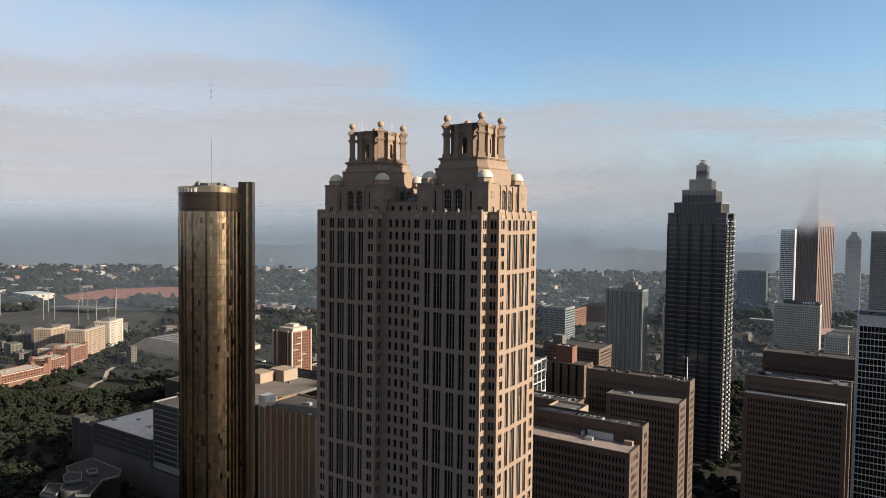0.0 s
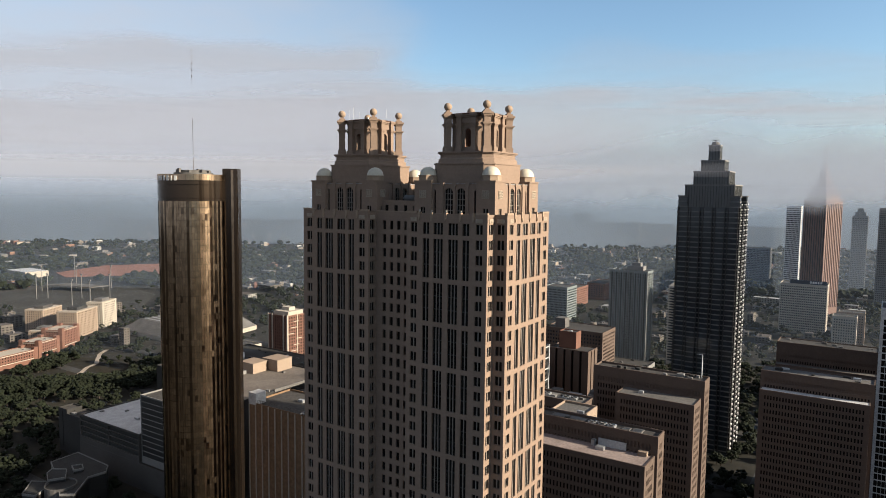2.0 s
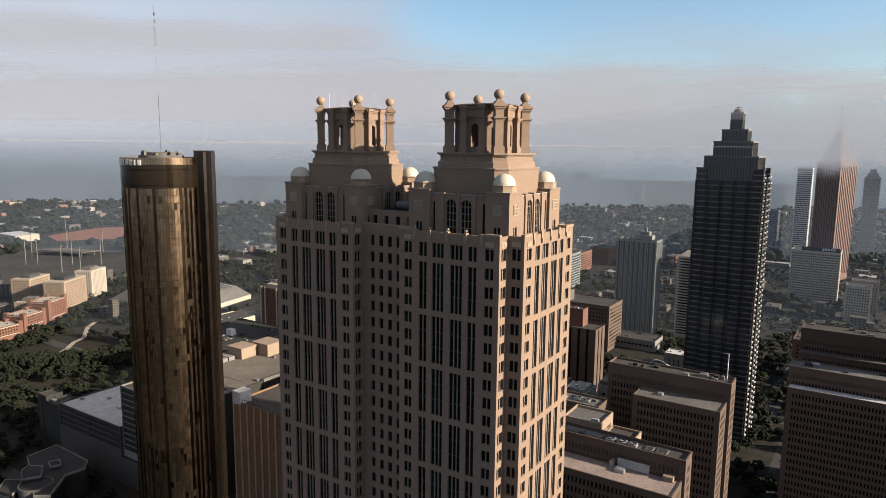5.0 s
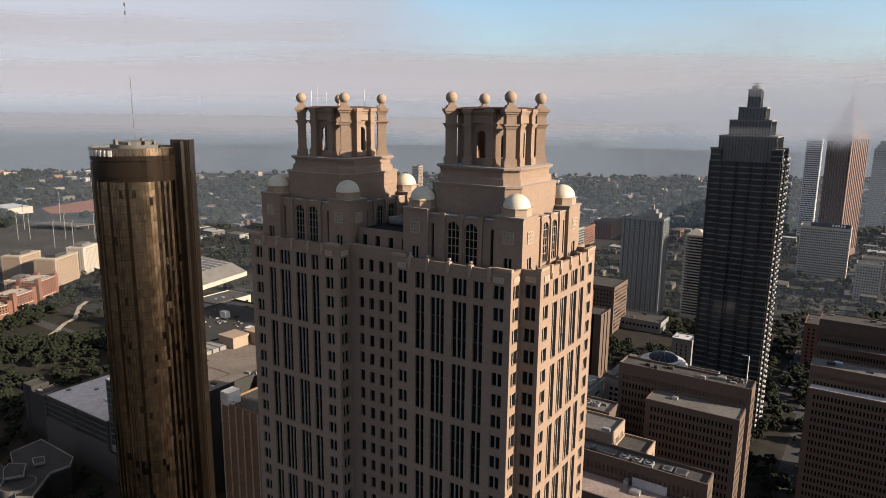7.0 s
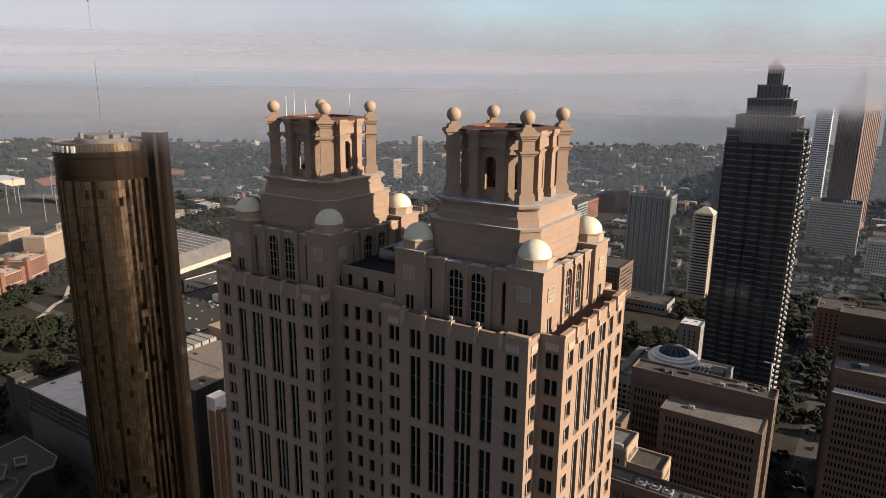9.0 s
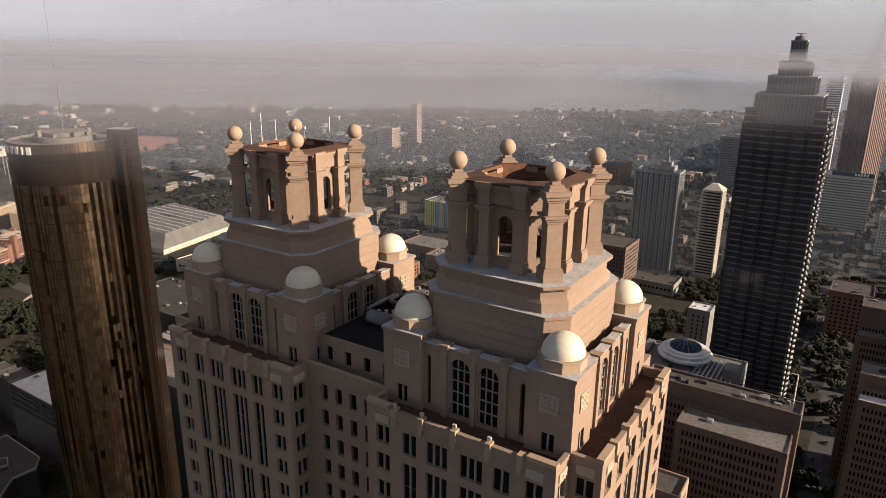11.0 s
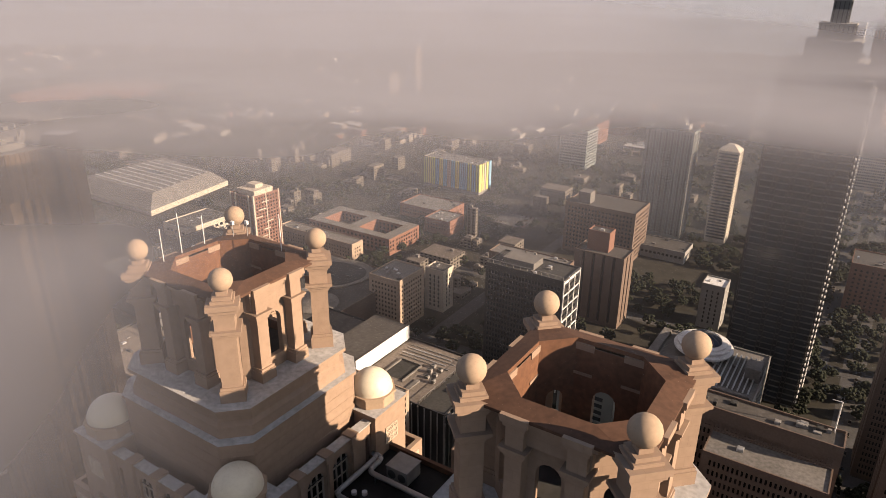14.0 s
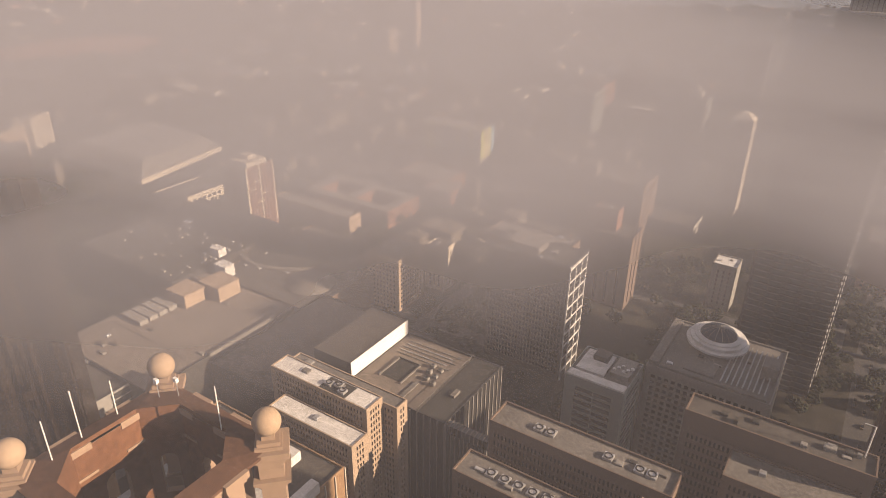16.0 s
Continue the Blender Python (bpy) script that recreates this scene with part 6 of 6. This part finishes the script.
def crown_points(rng, r, clumps):
    """Many small uneven clumps in a broad, gapped crown."""
    v, f = ICO
    V, F, n = [], [], 0
    for k in range(clumps):
        s = r * (0.26 if clumps > 12 else (0.42 if clumps > 4 else 0.95)) * rng.uniform(0.7, 1.25)
        if clumps > 1:
            o = rng.normal(0, 1, 3)
            o *= rng.uniform(0.35, 1.0) ** 0.5 / np.linalg.norm(o)
            o = o * np.array([0.95 * r, 0.95 * r, 0.7 * r])
        else:
            o = np.zeros(3)
        V.append(v * (1 + rng.normal(0, 0.22, (len(v), 1))) * s * np.array([1, 1, 0.8]) + o + np.array([0, 0, r * 1.25]))
        F.append(f + n)
        n += len(v)
    return np.concatenate(V), np.concatenate(F)


ICO = ico()


def woods(trees):
    """The nearest trees stand each for itself, with trunk, limbs and crown; the rest is one wood."""
    rng = np.random.default_rng(4)
    trees = sorted(trees, key=lambda q: q[3])
    kinds = []
    for k in range(6):
        V, F = crown_points(rng, 1.0, 60)
        me = bpy.data.meshes.new("crown")
        me.from_pydata(V.tolist(), [], F.tolist())
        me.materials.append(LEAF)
        tr = Shape()
        tr.tube((0, 0, 0), (0.03, 0, 0.75), 0.07, 6)
        for a in range(4):
            t = a * 1.6 + k
            tr.tube((0.03, 0, 0.6), (0.5 * math.cos(t), 0.5 * math.sin(t), 1.2), 0.03, 5)
        kinds.append((me, tr.mesh("trunk", [BARK])))
    for k, (x, y, r, d) in enumerate(trees[:240]):
        crown, trunk = kinds[k % 6]
        ob = thing("tree", "dark green broadleaf tree with an uneven crown", "tree", (x, y, GZ), "trees between the blocks")
        ob.scale = (r, r, r * rng.uniform(0.85, 1.2))
        ob.rotation_euler = (0, 0, rng.uniform(0, 6.28))
        for name, me in (("crown", crown), ("trunk", trunk)):
            new(name, me).parent = ob
    V, F, n = [], [], 0
    for x, y, r, d in trees[240:]:
        a, b = crown_points(rng, r, 36 if d < 900 else (10 if d < 1400 else (3 if d < 2200 else 1)))
        V.append(a + np.array([x, y, GZ]))
        F.append(b + n)
        n += len(a)
    V, F = np.concatenate(V), np.concatenate(F)
    me = bpy.data.meshes.new("woods")
    me.from_pydata(V.tolist(), [], F.tolist())
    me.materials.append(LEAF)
    me.update()
    ob = new("woods", me)
    tagged(ob, "dark green broadleaf treetops between the streets", "trees", kind="stuff")
    tr = Shape()
    for x, y, r, d in trees[240:]:
        if d < 900:
            tr.tube((x, y, GZ), (x, y, GZ + r * 1.2), 0.12 * r ** 0.5, 5)
    part("tree_trunks", tr, BARK, None, "tree trunks in the streets", kind="stuff")


def streets():
    for k, (x0, x1, y0, y1) in enumerate(((-84, -70, 60, 1500), (-1400, 40, 240, 252), (-1400, 40, 412, 424), (-1400, 40, 506, 518), (-232, -208, 60, 345), (-1400, 40, 628, 640), (-352, -340, 430, 1500), (-105, -93, 620, 1500))):
        s = Shape()
        z = GZ + 0.03 + 0.012 * k
        s.box(x0, x1, y0, y1, GZ - 0.2, z)
        part("road", s, ASPHALT, None, "dark asphalt street", kind="structure")
    rng = random.Random(8)
    for k in range(120):
        if k % 2:
            x, y = rng.choice((-80.5, -75)), rng.uniform(440, 900)
        else:
            x, y = rng.choice((-102, -97)), rng.uniform(640, 1000)
        s = Shape()
        far_car(s, x, y, rng)
        if k < 60:
            c = thing("car", "small car on a street far below", "car", (x, y, GZ), "cars in the streets")
            part("body", s, [CITY, GLASS_I], c)
    e = Shape()
    e.prism([(-1660, 860), (-1560, 830), (-1520, 900), (-1440, 960), (-1420, 1110), (-1560, 1180), (-1640, 1150), (-1720, 1010)], GZ - 0.1, GZ + 0.5)
    f = Shape()
    f.prism([(-1130, 470), (-1060, 690), (-1180, 800), (-1440, 860), (-1520, 700), (-1330, 520)], GZ - 0.1, GZ + 0.22)
    part("parking_field", f, FIELD, None, "broad worn parking field", kind="structure")
    shed = thing("white_shed", "long white shed at the edge of the field", "building", (-1640, 790, GZ))
    b = Shape()
    b.box(-1690, -1605, 765, 815, GZ, 22, 0, 1)
    part("walls", b, [CREAM, ROOF_WHITE], shed)
    can = thing("canopy", "broad flat canopy on slim posts", "canopy", (-1345, 735, GZ))
    b = Shape()
    b.prism([(-1400, 706), (-1300, 742), (-1295, 775), (-1390, 745)], 17, 18.5)
    part("canopy_roof", b, ROOF_PALE, can)
    for u, v in ((-1390, 714), (-1310, 745), (-1305, 768), (-1382, 742), (-1350, 745)):
        b = Shape()
        b.tube((u, v, GZ), (u, v, 17), 0.5)
        part("post", b, CONC_GREY, can)
    part("bare_earth", e, EARTH, None, "patch of bare red earth", kind="structure")


def belts():
    """Belts of trees along the park: before the flats, and below the path."""
    rng, out = random.Random(21), []
    for a, b, wide, n, size in (((-792, 398), (-872, 512), 12, 80, 4.6), ((-872, 512), (-880, 560), 14, 26, 4.4), ((-724, 356), (-648, 436), 24, 110, 5.0), ((-648, 436), (-690, 500), 20, 50, 4.6), ((-790, 330), (-724, 350), 16, 40, 4.8)):
        for k in range(n):
            t, o = rng.random(), rng.gauss(0, 0.5) * wide
            dx, dy = b[0] - a[0], b[1] - a[1]
            ln = math.hypot(dx, dy)
            x, y = a[0] + dx * t - dy / ln * o, a[1] + dy * t + dx / ln * o
            out.append((x, y, size * rng.uniform(0.7, 1.25), math.hypot(x, y)))
    return out


woods(city_fill() + belts())
streets()
for k in range(11):
    x, y = ((-1374, 753), (-1392, 695), (-1300, 640), (-1290, 655), (-1240, 690), (-1200, 720), (-1560, 850), (-1420, 620), (-1180, 640), (-1150, 655), (-1330, 800))[k]
    pole = thing("light_mast", "tall floodlight mast over a parking field", "mast", (x, y, GZ), "floodlight masts")
    s = Shape()
    s.tube((x, y, GZ), (x, y, 52), 0.55)
    s.box(x - 3, x + 3, y - 0.6, y + 0.6, 51.5, 54)
    part("mast", s, CONC_GREY, pole)


# ---- low cloud and haze ----
def mist_material(name, color, build):
    """A see-through sheet tinted as mist that scatters what light falls on it; how thick it lies is set by build()."""
    m = bpy.data.materials.new(name)
    m.use_nodes = True
    nt = m.node_tree
    N, L = nt.nodes, nt.links
    N.clear()
    out = N.new("ShaderNodeOutputMaterial")
    mix, mix2 = N.new("ShaderNodeMixShader"), N.new("ShaderNodeMixShader")
    tr, df, tl = N.new("ShaderNodeBsdfTransparent"), N.new("ShaderNodeBsdfDiffuse"), N.new("ShaderNodeBsdfTranslucent")
    df.inputs["Color"].default_value = (*color, 1)
    tl.inputs["Color"].default_value = (*color, 1)
    mix2.inputs[0].default_value = 0.58
    L.new(df.outputs[0], mix2.inputs[1])
    L.new(tl.outputs[0], mix2.inputs[2])
    L.new(build(N, L), mix.inputs[0])
    L.new(tr.outputs[0], mix.inputs[1])
    L.new(mix2.outputs[0], mix.inputs[2])
    L.new(mix.outputs[0], out.inputs[0])
    return m


def math_node(N, L, op, a, b=None, clamp=False):
    n = N.new("ShaderNodeMath")
    n.operation, n.use_clamp = op, clamp
    for i, q in enumerate((a, b)):
        if q is None:
            continue
        if isinstance(q, (int, float)):
            n.inputs[i].default_value = q
        else:
            L.new(q, n.inputs[i])
    return n.outputs[0]


def remap(N, L, src, a, b, c, d):
    n = N.new("ShaderNodeMapRange")
    n.interpolation_type = "SMOOTHSTEP"
    for k, q in zip(("From Min", "From Max", "To Min", "To Max"), (a, b, c, d)):
        n.inputs[k].default_value = q
    L.new(src, n.inputs["Value"])
    return n.outputs[0]


def position(N, L):
    g = N.new("ShaderNodeNewGeometry")
    s = N.new("ShaderNodeSeparateXYZ")
    L.new(g.outputs["Position"], s.inputs[0])
    return g.outputs["Position"], s.outputs


def noise_of(N, L, vec, scale, detail=4.0, stretch=(1, 1, 1)):
    mp = N.new("ShaderNodeMapping")
    mp.inputs["Scale"].default_value = stretch
    n = N.new("ShaderNodeTexNoise")
    n.inputs["Scale"].default_value = scale
    n.inputs["Detail"].default_value = detail
    L.new(vec, mp.inputs["Vector"])
    L.new(mp.outputs[0], n.inputs["Vector"])
    return n.outputs[0]


def deck(name, z, ahead, left, right, seed, patch, start, gap, coarse=1.0, bank=None, fade=(450.0, 1000.0), late=-16.0, slant=0.0, thin=0.0):
    """A thin sheet of low cloud with a clearing: it thickens ahead, to the left and to the right of the clearing.
    ahead, left, right: (from, to, most); gap: half width and length of the hole in the clearing; late: how much farther off it begins on the right; slant: how far its left bank draws aside ahead; thin: the least cover ahead."""
    def build(N, L):
        pos, xyz = position(N, L)
        n1 = noise_of(N, L, pos, (0.024 + 0.004 * seed) * coarse, 2.5 if coarse == 1.0 else 1.5)
        n0 = noise_of(N, L, pos, (0.0085 + 0.001 * seed) * coarse, 2.0)
        ax = lambda v: math_node(N, L, "ADD", math_node(N, L, "MULTIPLY", xyz[0], v[0]), math_node(N, L, "MULTIPLY", xyz[1], v[1]))
        wob = math_node(N, L, "ADD", math_node(N, L, "MULTIPLY", math_node(N, L, "SUBTRACT", n1, 0.5), 26.0), math_node(N, L, "MULTIPLY", math_node(N, L, "SUBTRACT", n0, 0.5), 60.0))
        f = math_node(N, L, "ADD", ax(AHEAD), math_node(N, L, "MULTIPLY", wob, 1.6))
        l = math_node(N, L, "ADD", ax(LEFT), math_node(N, L, "MULTIPLY", math_node(N, L, "SUBTRACT", n1, 0.5), 9.0))
        far = math_node(N, L, "MULTIPLY", remap(N, L, math_node(N, L, "SUBTRACT", f, remap(N, L, l, -55.0, -10.0, late, 0.0)), *ahead[:2], 0.0, ahead[2]), math_node(N, L, "MAXIMUM", remap(N, L, f, 300.0, 390.0, 1.0 if late < 20 else 0.0, 0.0), remap(N, L, l, -190.0, -55.0, 0.12, 1.0)))
        b0, b1 = bank or (start, 9000)
        on, off = remap(N, L, f, b0, b0 + 25, 0.0, 1.0), remap(N, L, f, b1, b1 + 30, 1.0, 0.35)
        lft = math_node(N, L, "MULTIPLY", math_node(N, L, "MULTIPLY", remap(N, L, math_node(N, L, "SUBTRACT", l, math_node(N, L, "MULTIPLY", math_node(N, L, "SUBTRACT", ax(AHEAD), 160.0), slant)), *left[:2], 0.0, left[2]), on), off)
        rgt = math_node(N, L, "MULTIPLY", remap(N, L, l, *right[:2], 0.0, right[2]), math_node(N, L, "MULTIPLY", remap(N, L, f, 168.0, 200.0, 0.0, 1.0), remap(N, L, f, 270.0, 340.0, 1.0, 0.2)))
        body = math_node(N, L, "MAXIMUM", far, rgt)
        p = remap(N, L, math_node(N, L, "ADD", math_node(N, L, "MULTIPLY", n0, 0.7), math_node(N, L, "MULTIPLY", n1, 0.3)), 0.36, 0.62, patch, 1.0)
        even = remap(N, L, f, 235.0, 330.0, 0.0, 1.0)
        p = math_node(N, L, "ADD", math_node(N, L, "MULTIPLY", p, math_node(N, L, "SUBTRACT", 1.0, even)), math_node(N, L, "MULTIPLY", even, 0.78 + 0.1 * patch))
        veil = remap(N, L, f, 192.0, 236.0, 0.0, thin)
        edge = remap(N, L, xyz[0], 60.0, -30.0, 0.0, 1.0)
        edge = math_node(N, L, "MULTIPLY", edge, remap(N, L, f, *fade, 1.0, 0.0))
        return math_node(N, L, "MULTIPLY", math_node(N, L, "MAXIMUM", math_node(N, L, "MAXIMUM", math_node(N, L, "MULTIPLY", body, p), math_node(N, L, "MULTIPLY", lft, math_node(N, L, "ADD", math_node(N, L, "MULTIPLY", p, 0.4), 0.6))), veil), edge)

    m = mist_material(name, (0.53, 0.52, 0.56), build)
    s = Shape()
    fs = [start, start + 30, gap[1], gap[1] + 25, gap[1] + 60] + [gap[1] + 60 + 110 * k for k in range(1, 23)]
    ls = [-1500 + 120 * k for k in range(12)] + [-50, -gap[0], gap[0], 50, 110] + [110 + 130 * k for k in range(1, 15)]

    def at(f, l):
        x, y = AHEAD[0] * f + LEFT[0] * l, AHEAD[1] * f + LEFT[1] * l
        return (x, y, z)

    for i in range(len(fs) - 1):
        for j in range(len(ls) - 1):
            if abs(ls[j] + ls[j + 1]) < 1 and fs[i + 1] <= gap[1]:
                continue
            s.poly([at(fs[i], ls[j]), at(fs[i], ls[j + 1]), at(fs[i + 1], ls[j + 1]), at(fs[i + 1], ls[j])][::-1])
    ob = part("low_cloud", s, m, None, "thin sheet of low morning cloud", smooth=True, kind="stuff")
    ob.visible_shadow = False


deck("low_cloud", 245.0, (222, 298, 0.88), (2, 18, 0.74), (-12, -36, 0.24), 1, 0.25, 110, (8, 150), 1.0, (164, 204), (300.0, 1200.0), slant=0.12, thin=0.15)
deck("far_cloud", 225.0, (234, 410, 0.62), (60, 140, 0.3), (-150, -300, 0.1), 3, 0.4, 130, (8, 150), 0.5, (150, 230), (600.0, 1900.0), 60.0)


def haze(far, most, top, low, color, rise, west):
    """An upright flat sheet across the way, tinted to stand in for haze, thinner towards the top; rise and west: how
    much thicker it lies on the right and on the left.
    """
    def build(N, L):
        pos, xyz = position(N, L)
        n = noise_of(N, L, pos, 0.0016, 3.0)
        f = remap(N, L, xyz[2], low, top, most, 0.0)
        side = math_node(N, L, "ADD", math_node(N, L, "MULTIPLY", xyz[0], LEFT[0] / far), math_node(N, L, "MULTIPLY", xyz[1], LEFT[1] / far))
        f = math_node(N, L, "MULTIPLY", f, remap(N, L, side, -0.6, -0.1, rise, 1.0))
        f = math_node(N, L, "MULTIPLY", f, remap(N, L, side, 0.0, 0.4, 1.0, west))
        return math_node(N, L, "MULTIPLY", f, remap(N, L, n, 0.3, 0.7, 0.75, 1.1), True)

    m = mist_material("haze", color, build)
    s = Shape()
    h = far * 1.1
    a, b = [(AHEAD[0] * far + LEFT[0] * l, AHEAD[1] * far + LEFT[1] * l) for l in (h, -h)]
    s.poly([(*a, GZ), (*b, GZ), (*b, top), (*a, top)])
    ob = part("distance_haze", s, m, None, "upright sheet tinted as blue-grey morning haze over the city", kind="stuff")
    ob.visible_shadow = False


# the blue-grey of distance is put into the colour of these three sheets
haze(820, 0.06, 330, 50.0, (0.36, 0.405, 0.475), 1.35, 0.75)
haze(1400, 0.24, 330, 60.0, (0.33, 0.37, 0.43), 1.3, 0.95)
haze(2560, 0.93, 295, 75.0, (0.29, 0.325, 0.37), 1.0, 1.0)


def cloud_bank(far, l0, l1, base, top, most, seed):
    """A bank of cloud standing far off: its underside hides the tops of the tallest towers."""
    def build(N, L):
        pos, xyz = position(N, L)
        n = noise_of(N, L, pos, 0.006 + 0.001 * seed, 4.0)
        z = math_node(N, L, "ADD", xyz[2], math_node(N, L, "MULTIPLY", math_node(N, L, "SUBTRACT", n, 0.5), 70.0))
        side = math_node(N, L, "ADD", math_node(N, L, "MULTIPLY", xyz[0], LEFT[0]), math_node(N, L, "MULTIPLY", xyz[1], LEFT[1]))
        f = math_node(N, L, "MULTIPLY", remap(N, L, z, base, base + 45, 0.0, most), remap(N, L, z, top - 75, top, 1.0, 0.0))
        return math_node(N, L, "MULTIPLY", f, math_node(N, L, "MULTIPLY", remap(N, L, side, l0, l0 + 260, 0.0, 1.0), remap(N, L, side, l1 - 1100, l1 - 40, 1.0, 0.0)), True)

    m = mist_material("cloud_bank", (0.5, 0.515, 0.57), build)
    s = Shape()
    a, b = [(AHEAD[0] * far + LEFT[0] * l, AHEAD[1] * far + LEFT[1] * l) for l in (l1, l0)]
    s.poly([(*a, base - 60), (*b, base - 60), (*b, top + 60), (*a, top + 60)])
    ob = part("cloud_bank", s, m, None, "grey bank of low cloud over the far towers", kind="stuff")
    ob.visible_shadow = False


cloud_bank(1120, -1300, 900, 182, 340, 0.85, 1)
